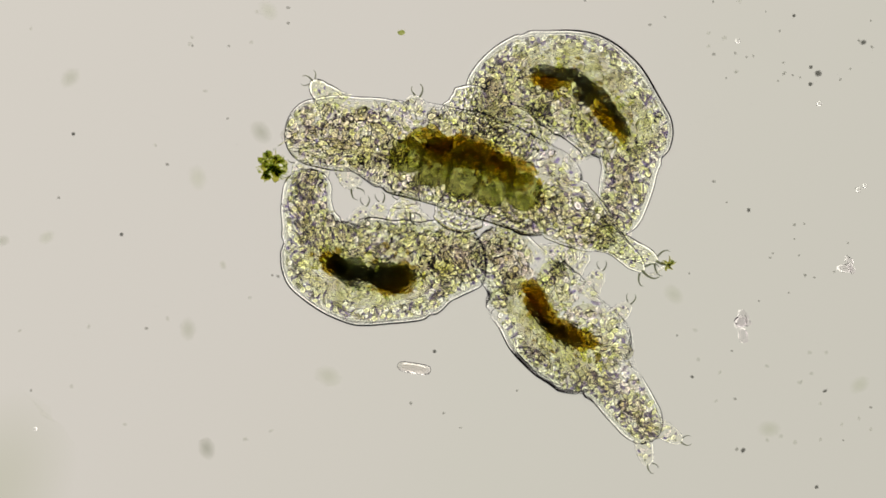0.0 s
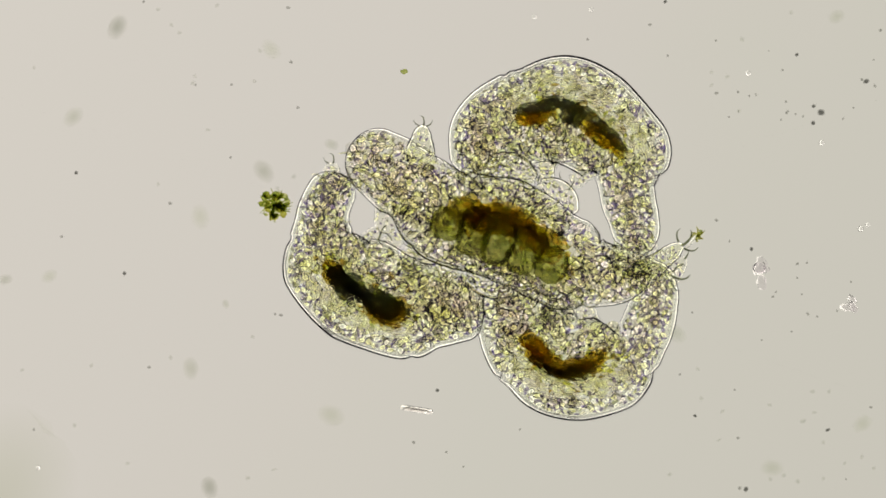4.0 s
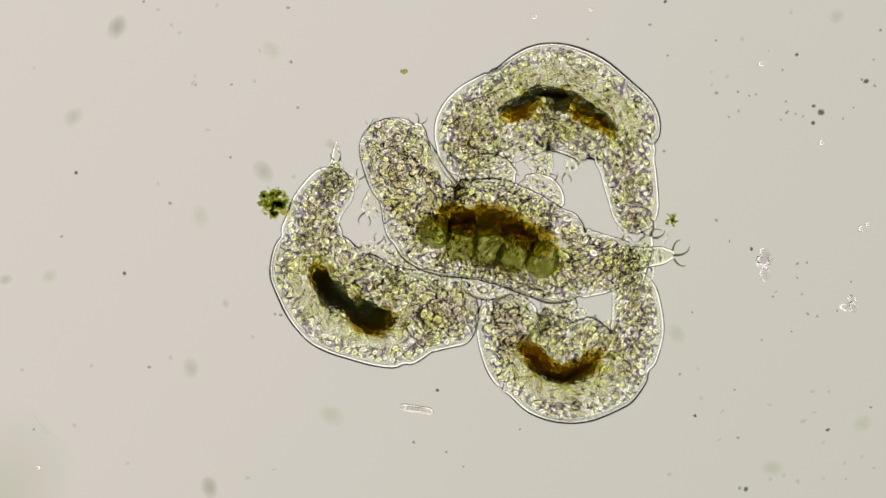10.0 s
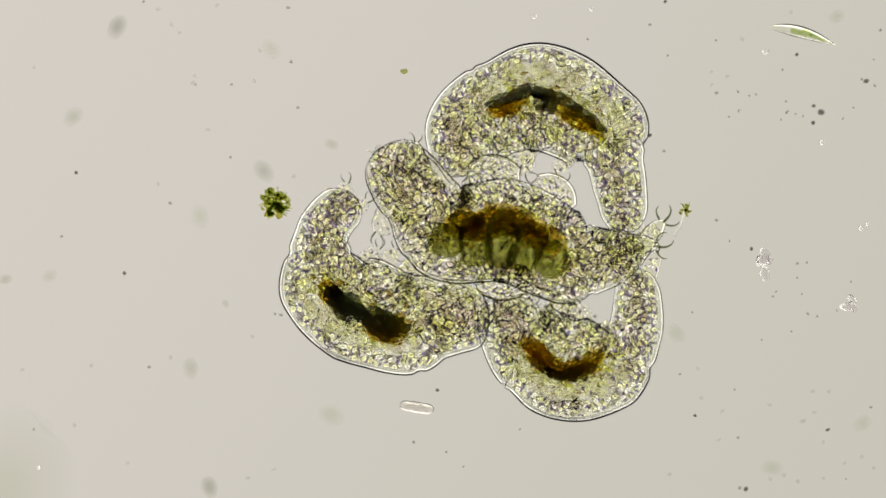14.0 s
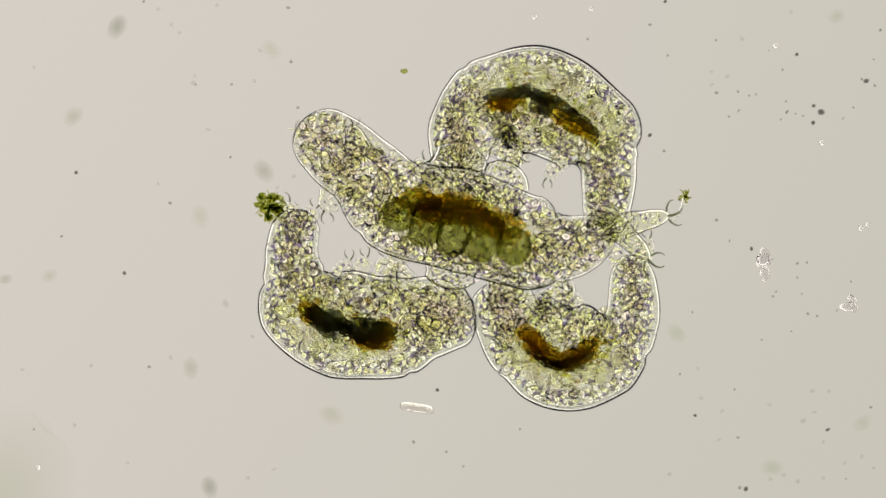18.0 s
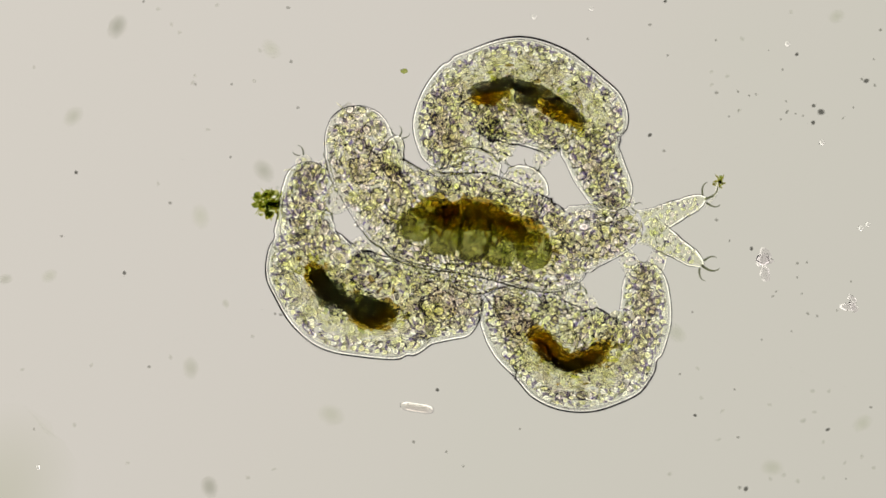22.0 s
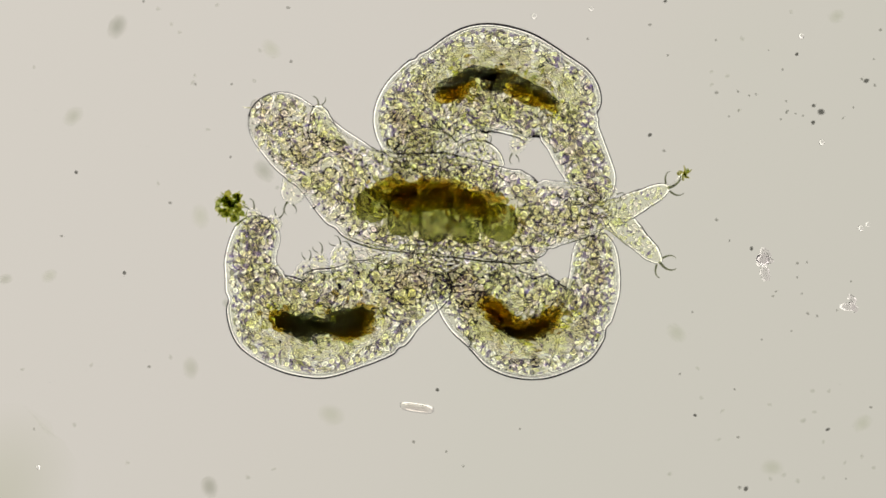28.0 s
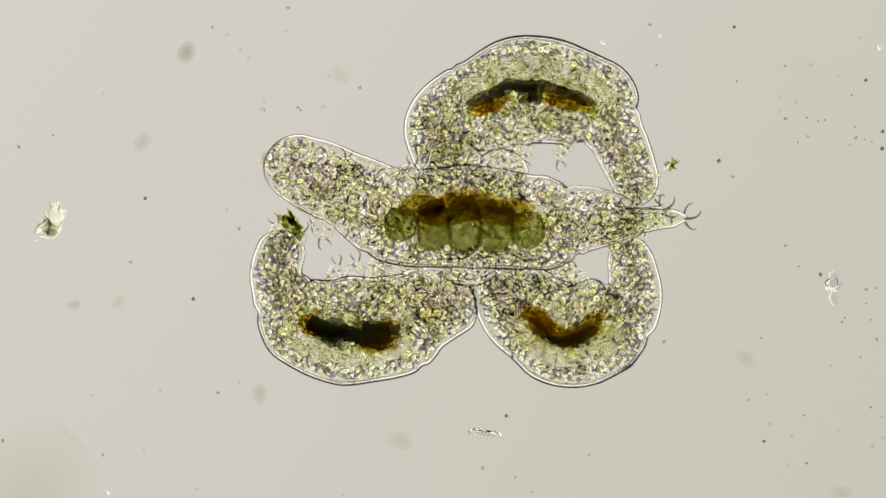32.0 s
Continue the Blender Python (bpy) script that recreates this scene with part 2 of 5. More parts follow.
def make_leg(animal, length, r0, r1, seed, name="leg", claw=0.5, count=30, claws=2):
    leg = part(name, leg_mesh(length, r0, r1, seed, HIND if claws == 3 else LEG), animal, "clear stubby leg with hooked claws")
    rng = random.Random(seed)
    spots, grains = [], []
    for _ in range(count * 6):
        f = rng.uniform(0.03, 0.85)
        r = (r0 + (r1 - r0) * f) * 0.8 * min(1.0, math.sqrt((1.05 - f) / 0.4))
        x, y, s = length * f, rng.uniform(-r, r), rng.uniform(2.6, 5.0) * MM
        if all((x - q[0]) ** 2 + (y - q[1]) ** 2 > (0.85 * (s + q[3])) ** 2 for q in spots) and len(spots) < count:
            spots.append((x, y, rng.uniform(-0.3, 0.3) * r, s))
        elif all((x - q[0]) ** 2 + (y - q[1]) ** 2 > (0.7 * (0.6 * s + q[3])) ** 2 for q in spots):
            grains.append((x, y, rng.uniform(-0.3, 0.3) * r, 0.6 * s))
    part("storage_tissue", cell_mesh("storage_tissue", spots, BLOB, 0.4, BEAD, rng, 1.5, lean=0.3), leg, "tiny clear storage cells", kind="stuff")
    part("pigment", cell_mesh("pigment", grains[:count // 2], BALL1, 0.4, GRAIN, rng), leg, "olive and violet pigment grains", kind="stuff")
    for k, (a, y, s) in enumerate([(70, 0.5, 0.95), (-4, -0.1, 1.3), (-60, -0.55, 1.0)][:claws]):
        s *= claw
        part("claw", CLAW_MESH, leg, "", pose(length * 0.97, r1 * y, 0.002 * (k - 1.5), 0, 0, a) @ Matrix.Diagonal((s, s if k < 1 else -s, s, 1)))
    return leg


class Bear:
    """A water bear: its line head to tail at the times, and the pieces that ride on it."""

    def __init__(self, label, ref, radii, belly, z, seed, tail=0):
        self.hind, self.rows, self.ride, self.z, self.belly = [], [], [], z, belly
        self.rng = random.Random(seed)
        self.tail = tail * MM
        self.ref = self.stretched([Vector(p) for p in ref])
        self.radii = radii
        self.body = tagged(new("water_bear", None), label, "water bear", "water bears")
        self.body.location = (0, 0, 0)
        # equal steps along the line
        fine = [k / 100 for k in range(601)]
        run = [0.0]
        for u, w in zip(fine, fine[1:]):
            run.append(run[-1] + (spline(self.ref, w) - spline(self.ref, u)).length)
        self.length = run[-1]
        self.u_of = lambda f: float(np.interp(f * self.length, run, fine))
        self.edges = [self.u_of(k / RINGS) for k in range(RINGS + 1)]
        self.mids = [(p + q) / 2 for p, q in zip(self.edges, self.edges[1:])]
        self.inverse = [frame_at(self.ref, u, 0).inverted() for u in self.mids]
        self.rings = []
        for i, um in enumerate(self.mids):
            a, b = max(self.edges[i] - SEAM, 0.0), min(self.edges[i + 1] + SEAM, 6.0)
            steps = 2 if i < 18 or i > RINGS - 19 else 1
            verts, faces, ring_size = [], [], 40 * (steps + 1)
            skin = SKIN_DEPTH if belly else 0.75 * SKIN_DEPTH
            for inset, off in ((0.0, 0), (skin, 0), (2.3 * skin + 0.9, 9), (2.8 * skin + 1.2, 9)):
                v, f = ring_shell(self.ref, radii, belly, a, b, um, inset * MM, seed + off, steps, 40, 0.03 if belly else 0.05)
                if len(verts) in (ring_size, 3 * ring_size):
                    f = [tuple(reversed(q)) for q in f]
                faces += [tuple(q + len(verts) for q in p) for p in f]
                verts += v
            me = mesh_from("body_ring", verts, faces, CUTICLE if belly else CUTICLE_THIN)
            me.materials.append(MEMBRANE)
            for p in me.polygons:
                p.material_index = int(p.index >= len(faces) // 2)
            ring = part("body_ring", me, self.body)
            self.rings.append(ring)
            self.ride.append((ring, um, 0.0, 0.0))
        self.cells()

    def sites(self, count, low, high, gap, zone, taken=(), margin=9, deep=0.75, patch=0.0):
        """Places for small cells inside the body wall: (ring, x, y, z, radius, u, d), d from belly -1 to back 1."""
        out, grid, step, tries = [], {}, 26 * MM, 0

        def box(q):
            return int(math.floor(q[0] / step)), int(math.floor(q[1] / step))

        for q in taken:
            grid.setdefault(box(q[7]), []).append(q)
        while len(out) < count and tries < count * 32:
            tries += 1
            u, y = self.u_of(self.rng.random()), self.rng.uniform(-1, 1)
            d = -y * self.belly if self.belly else y
            odds = zone(u, d)
            if patch:
                odds *= 1 - patch + 2 * patch * min(max(0.5 + 1.1 * noise.noise(Vector((u * 4.5, d * 3.2, self.length * 90))), 0), 1)
            if self.rng.random() > odds:
                continue
            size = self.rng.uniform(low, high) * MM
            r = profile(self.radii, u) - (margin * MM + 0.6 * size)
            if r < 2 * MM:
                continue
            ang = heading(self.ref, u, 0.3)
            bend = heading(self.ref, u + 0.1, 0.2) - heading(self.ref, u - 0.1, 0.2)
            way = max((spline(self.ref, u + 0.1) - spline(self.ref, u - 0.1)).length, 1e-6)
            bend = math.atan2(math.sin(bend), math.cos(bend)) / way
            if self.rng.random() > r / (100 * MM) * (1 - bend * y * r) / 1.7:
                continue
            side = (1.14 if y > 0 else 1.0) if self.belly == 0 else (belly_side(u) if d < 0 else 1.05)
            c = spline(self.ref, u)
            place = (c.x - math.sin(ang) * y * r * side, c.y + math.cos(ang) * y * r * side)
            i, j = box(place)
            near = [q for p in (i - 1, i, i + 1) for w in (j - 1, j, j + 1) for q in grid.get((p, w), ())]
            if any((place[0] - q[7][0]) ** 2 + (place[1] - q[7][1]) ** 2 < (gap * (size + q[4])) ** 2 for q in near):
                continue
            k = min(max(int(np.searchsorted(self.edges, u)) - 1, 0), RINGS - 1) // 6 * 6
            zz = self.rng.uniform(-1, 1) * deep * r * 0.6 * math.sqrt(max(1 - y * y, 0.05))
            p = self.inverse[k] @ Vector((*place, zz))
            out.append((k, p.x, p.y, p.z, size, u, d, place))
            grid.setdefault((i, j), []).append(out[-1])
        return out

    def cells(self):
        """Soft flesh, storage cells, fine tissue, pigment and fibres, ring by ring."""
        top = 1.5 if self.belly else 1.8

        def head(u):
            return min(max((top - u) / 0.5, 0.0), 1.0)

        area = sum(2 * profile(self.radii, u) for u in self.mids) * self.length / RINGS / MM ** 2 / 10000
        if self.belly:
            def gut(u, d):
                return 1.9 < u < 4.1 and abs(d) < 0.24

            def crescent(u, d):
                return 1.75 < u < 4.3 and 0.12 < d < (0.80 if 2.0 < u < 3.9 else 0.72)

            def bead(u, d):
                if gut(u, d):
                    return 0.12
                if crescent(u, d):
                    return 0.005
                if margin_row(u, d):
                    return 0.12
                return (1.0 if d > 0.6 or u > 4.2 else 0.45) * (1 - 0.6 * head(u))

            def chunk(u, d):
                return 0.1 if gut(u, d) else (0.01 if crescent(u, d) else (0.12 if d > 0.6 else 1.0))

            def fine(u, d):
                return 1.0 if crescent(u, d) else 0.08

            def grain(u, d):
                return 0.03 if crescent(u, d) or gut(u, d) else (1.0 if d > 0.3 or u > 4.2 else 0.5) * (1 - 0.7 * head(u))

            def soft(u, d):
                return 0.12 if d > 0.72 else (0.4 if crescent(u, d) and d > 0.4 else 1.0)

            def meal(u, d):
                return math.exp(-((u - 3.0) / 1.05) ** 4 - ((d - 0.02) / 0.28) ** 2)

            def margin_row(u, d):
                return 1.0 if d > (0.76 if 2.0 < u < 3.9 else 0.66) or (u > 4.3 and d > -0.2) or (u < 1.6 and d > 0.4) else 0.0
            amounts = (15, 56, 26, 300, 60, 4, 30)
        else:
            def gut(u, d):
                return 1.9 < u < 4.05 and -0.62 < d < 0.6

            def bead(u, d):
                return 0.07 if gut(u, d) else 1.0 - 0.75 * head(u)

            def chunk(u, d):
                return 0.08 if gut(u, d) else 1.0 - 0.6 * head(u)

            def fine(u, d):
                return 0.1 if gut(u, d) else 0.5

            def soft(u, d):
                return 0.35 if gut(u, d) else 1.0 - 0.5 * head(u)

            def meal(u, d):
                return math.exp(-((u - 2.95) / 1.1) ** 6 - ((d - 0.1) / 0.45) ** 4)
            grain = bead
            amounts = (11, 46, 36, 36, 62, 8, 26)
        flesh = self.sites(int(amounts[0] * area), 13, 22, 0.45, soft, (), 17, 0.5)
        plump = self.sites(int(34 * area), 4.2, 6.4, 0.90, margin_row, (), 9, 0.3) if self.belly else []
        beads = self.sites(int(amounts[1] * area), 4.2, 7.4, 0.80, bead, plump, 8 if self.belly else 6)
        lobes_in = self.sites(int(20 * area), 9.0, 17.0, 0.72, lambda u, d: head(u) if u > 0.3 else 0.0, (), 15, 0.6)
        chunks = self.sites(int(amounts[2] * area), 6.0, 14.0, 0.60, chunk, (), 9 if self.belly else 5, 0.75, 0.5)
        fines = self.sites(int(amounts[3] * area), 2.6, 4.4, 0.66, fine, beads + plump)
        grains = self.sites(int(amounts[4] * area), 2.4, 5.6, 0.52, grain, beads + plump, 9, 0.75, 0.8)
        if self.belly:
            grains += self.sites(int(30 * area), 3.2, 5.2, 0.58, margin_row, plump + grains, 9, 0.6)
        fibres = self.sites(int(amounts[5] * area), 2.0, 2.4, 1.0, lambda u, d: 0.0 if gut(u, d) else 1.0, (), 14)
        food = self.sites(int(amounts[6] * area), 2.4, 6.5, 0.5, meal, (), 14, 0.5, 0.7)
        for k, ring in list(enumerate(self.rings))[::6]:
            def pick(found):
                return [q[1:5] for q in found if q[0] == k]
            for name, label, data in (
                ("flesh", "pale olive soft tissue", cell_mesh("flesh", pick(flesh), BALL2, 0.5, FLESH, self.rng, 0.55)),
                ("storage_tissue", "tiny clear storage cells", cell_mesh("storage_tissue", pick(beads), BLOB, 0.3, BEAD, self.rng, 1.55, lean=0.3)),
                ("plump_cells", "bright plump storage cells", cell_mesh("plump_cells", pick(plump), BLOB, 0.2, BEAD_RICH, self.rng, 1.1, lean=0.15)),
                ("muscle", "clear angular muscle cells", cell_mesh("muscle", pick(chunks), BALL1, 0.9, CHUNK, self.rng, 0.6, False)),
                ("head_muscle", "clear rounded muscle lobes", cell_mesh("head_muscle", pick(lobes_in), BALL2, 0.4, LOBE, self.rng, 0.7)),
                ("fine_tissue", "very fine granular tissue", cell_mesh("fine_tissue", pick(fines), BALL1, 0.5, FINE, self.rng, along=0.5 if self.belly else 0.0)),
                ("pigment", "olive and violet pigment grains", cell_mesh("pigment", pick(grains), BALL1, 0.9, GRAIN, self.rng)),
                ("gut_granules", "gold and olive food granules", cell_mesh("gut_granules", pick(food), BALL1, 0.8, FOOD, self.rng)),
                ("fibre", "fine clear muscle fibres", self.fibres(pick(fibres))),
            ):
                if data:
                    part(name, data, ring, label, kind="stuff")

    def fibres(self, spots):
        verts, faces = [], []
        for x, y, z, r in spots:
            a, n, bend = self.rng.gauss(0.0, 0.6), self.rng.uniform(9, 26) * MM, self.rng.uniform(-0.9, 0.9)
            line = [(x + n * q * math.cos(a + bend * q), y + n * q * math.sin(a + bend * q), z) for q in (-1, -0.6, -0.2, 0.2, 0.6, 1)]
            v, f = tube(line, [s * MM for s in (0.7, 1.7, 2.2, 2.2, 1.7, 0.7)], 6)
            faces += [tuple(i + len(verts) for i in q) for q in f]
            verts += v
        return mesh_from("fibre", verts, faces, FIBRE) if verts else None

    def organ(self, name, u, side, size, mat, wobble=0.25, turn=0.0, label="", barrel=False):
        v, f = lump(self.rng, (1, 1, 1), wobble)
        if barrel:
            v = [(x * k, y * k, z) for x, y, z in v for k in [math.hypot(x, y) / max((x ** 4 + y ** 4) ** 0.25, 1e-6)]]
        v = [(x * size[0] * MM, y * size[1] * MM, z * size[2] * MM) for x, y, z in v]
        ob = part(name, mesh_from(name, v, f, mat), self.body, label)
        self.ride.append((ob, u, side * MM, turn))
        return ob

    def leg(self, u, side, turn, length=58, r0=24, r1=13, count=30, claw=0.8):
        ob = make_leg(self.body, length * MM, r0 * MM, r1 * MM, u, count=count, claw=claw)
        self.ride.append((ob, u, side * MM, turn))

    def hind_legs(self, length, r0, r1):
        self.hind = [make_leg(self.body, length * MM, r0 * MM, r1 * MM, k, "hind_leg", 1.0, 40, 3) for k in (1, 2)]
        self.reach = length * MM

    def stretched(self, pts):
        """The line with its tail drawn out."""
        pts[6] = pts[6] + (pts[6] - pts[5]).normalized() * self.tail
        return pts

    def at(self, t, *xy):
        self.rows.append((t, self.stretched([Vector(p) for p in xy])))

    def front_leg(self, length, r0, r1):
        self.front = make_leg(self.body, length * MM, r0 * MM, r1 * MM, 7, "leg", 0.6, 26, 3)
        self.front_reach = length * MM

    def reaches(self, ob, u, tips):
        """A leg that grows from the line at u and stretches to where its claws stand: (t, x, y)."""
        keys = []
        for (t, x, y), (_, pts) in zip(tips, [r for r in self.rows if r[0] in [q[0] for q in tips]]):
            base, tip = spline(pts[:7], u), Vector((x, y))
            d = (tip - base).normalized()
            p = tip - d * self.front_reach
            keys.append((t, pose(p.x, p.y, self.z + 0.006, 0, 0, math.degrees(math.atan2(d.y, d.x)))))
        walk(ob, keys)

    def go(self):
        for k, ob in enumerate(self.hind):
            keys = []
            for t, pts in self.rows:
                base, tip = pts[6], pts[7 + k]
                d = (tip - base).normalized()
                p = tip - d * self.reach
                keys.append((t, pose(p.x, p.y, self.z + 0.004 * k, 0, 0, math.degrees(math.atan2(d.y, d.x)))))
            walk(ob, keys)
        for ob, u, side, turn in self.ride:
            keys = []
            for t, pts in self.rows:
                keys.append((t, frame_at(pts[:7], u, self.z) @ pose(0, side, 0, 0, 0, turn)))
            walk(ob, keys)


# ---- the slide and the lamp ----
def flat_box(name, x, y, z0, z1, mat, label, kind="structure"):
    v = [(sx * x, sy * y, z) for z in (z0, z1) for sx, sy in ((-1, -1), (1, -1), (1, 1), (-1, 1))]
    f = [(3, 2, 1, 0), (4, 5, 6, 7), (0, 1, 5, 4), (1, 2, 6, 5), (2, 3, 7, 6), (3, 0, 4, 7)]
    return tagged(new(name, mesh_from(name, v, f, mat, False)), label, "slide", kind=kind)


flat_box("ground", 38.0, 13.0, -1.0, 0.0, SLIDE, "clear glass microscope slide lit from below")


def lamp_disc():
    n = 96
    v = [(LAMP_RADIUS * math.cos(2 * math.pi * k / n), LAMP_RADIUS * math.sin(2 * math.pi * k / n), 0) for k in range(n)]
    v += [(x, y, -0.4) for x, y, _ in v]
    f = [tuple(range(n)), tuple(reversed(range(n, 2 * n)))] + [(k, k + n, (k + 1) % n + n, (k + 1) % n) for k in range(n)]
    ob = new("backdrop", mesh_from("backdrop", v, f, lamp_mat(), False))
    ob.location = (0, 0, -LAMP_DEPTH)
    return tagged(ob, "lit round condenser lens of the microscope with painted falloff and added bright rim", "lamp", kind="structure")


lamp_disc()

# ---- the four water bears ----
top_bear = Bear("curled translucent water bear with dark gut", [(0.0121, 0.0876), (0.0110, 0.1454), (0.0503, 0.1657), (0.1044, 0.1713), (0.1673, 0.1366), (0.1828, 0.0917), (0.1933, 0.0300)],
                (48, 57, 76, 95, 85, 49, 40), -1, 0.045, 11, 12)
left_bear = Bear("curled translucent water bear with black gut", [(0.0350, -0.0423), (-0.0172, -0.0585), (-0.0560, -0.0725), (-0.1100, -0.0637), (-0.1499, -0.0412), (-0.1685, 0.0122), (-0.1521, 0.0648)],
                 (58, 66, 82, 95, 85, 47, 40), -1, 0.045, 23)
right_bear = Bear("curling translucent water bear with brown gut", [(0.0514, -0.0336), (0.0633, -0.0840), (0.0813, -0.0972), (0.1246, -0.1169), (0.1692, -0.1062), (0.2007, -0.0771), (0.1991, -0.0159)],
                  (51, 56, 75, 91, 86, 48, 39), 1, 0.045, 37, 16)
middle_bear = Bear("long translucent water bear with olive gut", [(-0.1406, 0.1274), (-0.0874, 0.0770), (-0.0357, 0.0355), (0.0347, 0.0270), (0.1052, 0.0069), (0.1551, 0.0059), (0.2042, 0.0153)],
                   (52, 62, 80, 84, 78, 52, 30), 0, 0.105, 41)
def lobes(bear, mat, spots, label, wobble=0.45):
    """Gut lobes: (u, towards the back, half length, half width)."""
    s = bear.belly
    for u, d, n, w in spots:
        bear.organ("gut", u, -d * s, (n, w, 15), mat, wobble, bear.rng.uniform(-10, 10), label=label)


lobes(top_bear, GUT_DARK, [(2.1, 3, 24, 8), (2.35, 7, 28, 10), (2.6, 9, 30, 11), (2.85, 10, 30, 11), (3.1, 9, 30, 12), (3.35, 8, 30, 11), (3.6, 7, 28, 10), (3.85, 5, 22, 8), (3.0, -6, 18, 15), (3.15, -10, 14, 12)], "dark gut lobe")
lobes(top_bear, GUT_RUST, [(2.15, -6, 22, 12), (2.45, -6, 24, 10), (3.4, -4, 22, 10), (3.75, -4, 22, 11)], "rust brown gut lobe", 0.7)
lobes(top_bear, GUT_GOLD, [(2.05, -8, 20, 11), (2.2, -13, 20, 11), (2.42, -13, 22, 10), (3.4, -9, 20, 10), (3.58, -14, 20, 11), (3.78, -8, 22, 12), (3.95, -3, 16, 10)], "amber gut lobe", 0.7)
lobes(left_bear, GUT_BLACK, [(2.2, 3, 26, 20), (2.42, 5, 28, 25), (2.62, 6, 24, 22), (2.84, 11, 24, 13), (3.05, 10, 28, 18), (3.28, 8, 30, 22), (3.5, 6, 28, 21), (3.7, 5, 22, 16)], "dark gut lobe")
lobes(left_bear, GUT_RUST, [(2.08, -4, 20, 16), (2.2, 20, 24, 12), (2.42, 27, 26, 11), (2.62, 22, 22, 10), (3.84, 6, 18, 14)], "rust brown gut lobe", 0.7)
lobes(left_bear, GUT_GOLD, [(2.3, 27, 20, 8), (2.12, 8, 16, 12), (2.5, 30, 18, 7), (3.9, 2, 18, 13), (3.78, 16, 16, 9)], "amber gut lobe", 0.7)
lobes(right_bear, GUT_RUST, [(2.12, -8, 24, 15), (2.32, -4, 26, 18), (2.58, 4, 28, 18), (2.85, 8, 28, 16), (3.1, 6, 28, 16), (3.36, -2, 28, 16), (3.64, -8, 26, 14), (2.45, 8, 26, 12)], "rust brown gut lobe", 0.6)
lobes(right_bear, GUT_DARK, [(2.55, 14, 26, 8), (2.8, 15, 26, 9), (3.1, 11, 26, 11), (3.38, 2, 24, 11)], "dark gut lobe")
lobes(right_bear, GUT_GOLD, [(2.0, -8, 20, 14), (2.2, -12, 20, 12), (2.4, -2, 16, 10), (3.5, -6, 16, 10), (3.76, -12, 20, 12)], "amber gut lobe", 0.7)
for bear, s in ((top_bear, -1), (left_bear, -1), (right_bear, 1)):
    for u, d, n, r, a in ((1.3, 58, 60, 40, 88), (2.25, 70, 62, 36, 92), (3.0, 68, 56, 26, 98), (3.8, 56, 56, 24, 86)):
        bear.leg(u, d * s, a * s, n, r, r * 0.45, 44 if r > 30 else 18, 0.6)
    for k in (1, -1):
        bear.leg(5.7, 10 * k, 22 * k, 70 if bear is right_bear else 38, 20, 13, 14, 0.6)
for u, n, w in ((2.02, 30, 31), (2.47, 28, 45), (2.92, 29, 50), (3.37, 28, 46), (3.80, 32, 33)):
    middle_bear.organ("gut", u, -8, (n, w, 26), GUT_OLIVE, 0.1, label="olive gut chamber", barrel=2.2 < u < 3.6)
for u, w in ((2.25, 40), (2.7, 48), (3.15, 49), (3.6, 42)):
    middle_bear.organ("gut", u, -20, (5, w * 0.78, 24), GUT_FOLD, 0.5, label="dark fold between gut chambers")
rng = random.Random(5)
for k in range(11):
    u = 2.2 + 0.14 * k
    middle_bear.organ("gut", u, 35 - 12 * abs(u - 2.9) + rng.uniform(-4, 4), (rng.uniform(24, 34), rng.uniform(13, 18), 14), GUT_SHADE if k in (0, 1, 4, 7, 10) else GUT_RUST, 0.5, rng.uniform(-15, 15), label="rust brown gut lobe")
    middle_bear.organ("gut", u + 0.05, 13 - 8 * abs(u - 2.9) + rng.uniform(-6, 6), (rng.uniform(20, 32), rng.uniform(12, 18), 14), GUT_SHADE, 0.6, rng.uniform(-25, 25), label="deep olive gut lobe")
middle_bear.leg(1.9, 66, 80, 32, 26, 14, 14, 0.7)
for u, d, n, r in ((1.0, 36, 58, 34), (2.2, 66, 40, 26), (3.7, 62, 38, 26)):
    middle_bear.leg(u, -d, -75, n, r, r * 0.5, 14, 0.7)
middle_bear.front_leg(66, 34, 13)
middle_bear.leg(2.75, 56, 82, 84, 60, 40, 240, 0.5)
middle_bear.leg(3.3, 48, 76, 82, 54, 36, 220, 0.5)
middle_bear.leg(3.0, -50, -84, 66, 56, 38, 200, 0.5)
middle_bear.hind_legs(118, 28, 14)
for bear, u in ((top_bear, 0.75), (left_bear, 0.8), (right_bear, 0.75), (middle_bear, 0.85)):
    bear.organ("pharynx", u, 4, (34, 28, 16), PHARYNX, 0.1, label="clear round pharynx bulb")


# ---- loose things on the slide ----

def lump_thing(name, seed, size, mat, x, y, label, category, group="", wobble=0.5, unit=BALL2, turn=0.0):
    v, f = lump(random.Random(seed), [s * MM for s in size], wobble, unit)
    low = min(p[2] for p in v)
    v = [(p[0], p[1], p[2] - low) for p in v]
    ob = new(name, mesh_from(name, v, f, mat))
    ob.matrix_basis = pose(x, y, 0.0005, 0, 0, turn)
    return tagged(ob, label, category, group)


SPECKS = {"dark": blur_mat("dark_dust", 0.22, 0.5), "grey": blur_mat("grey_dust", 0.52, 0.6), "faint": blur_mat("faint_dust", 0.86, 0.7)}


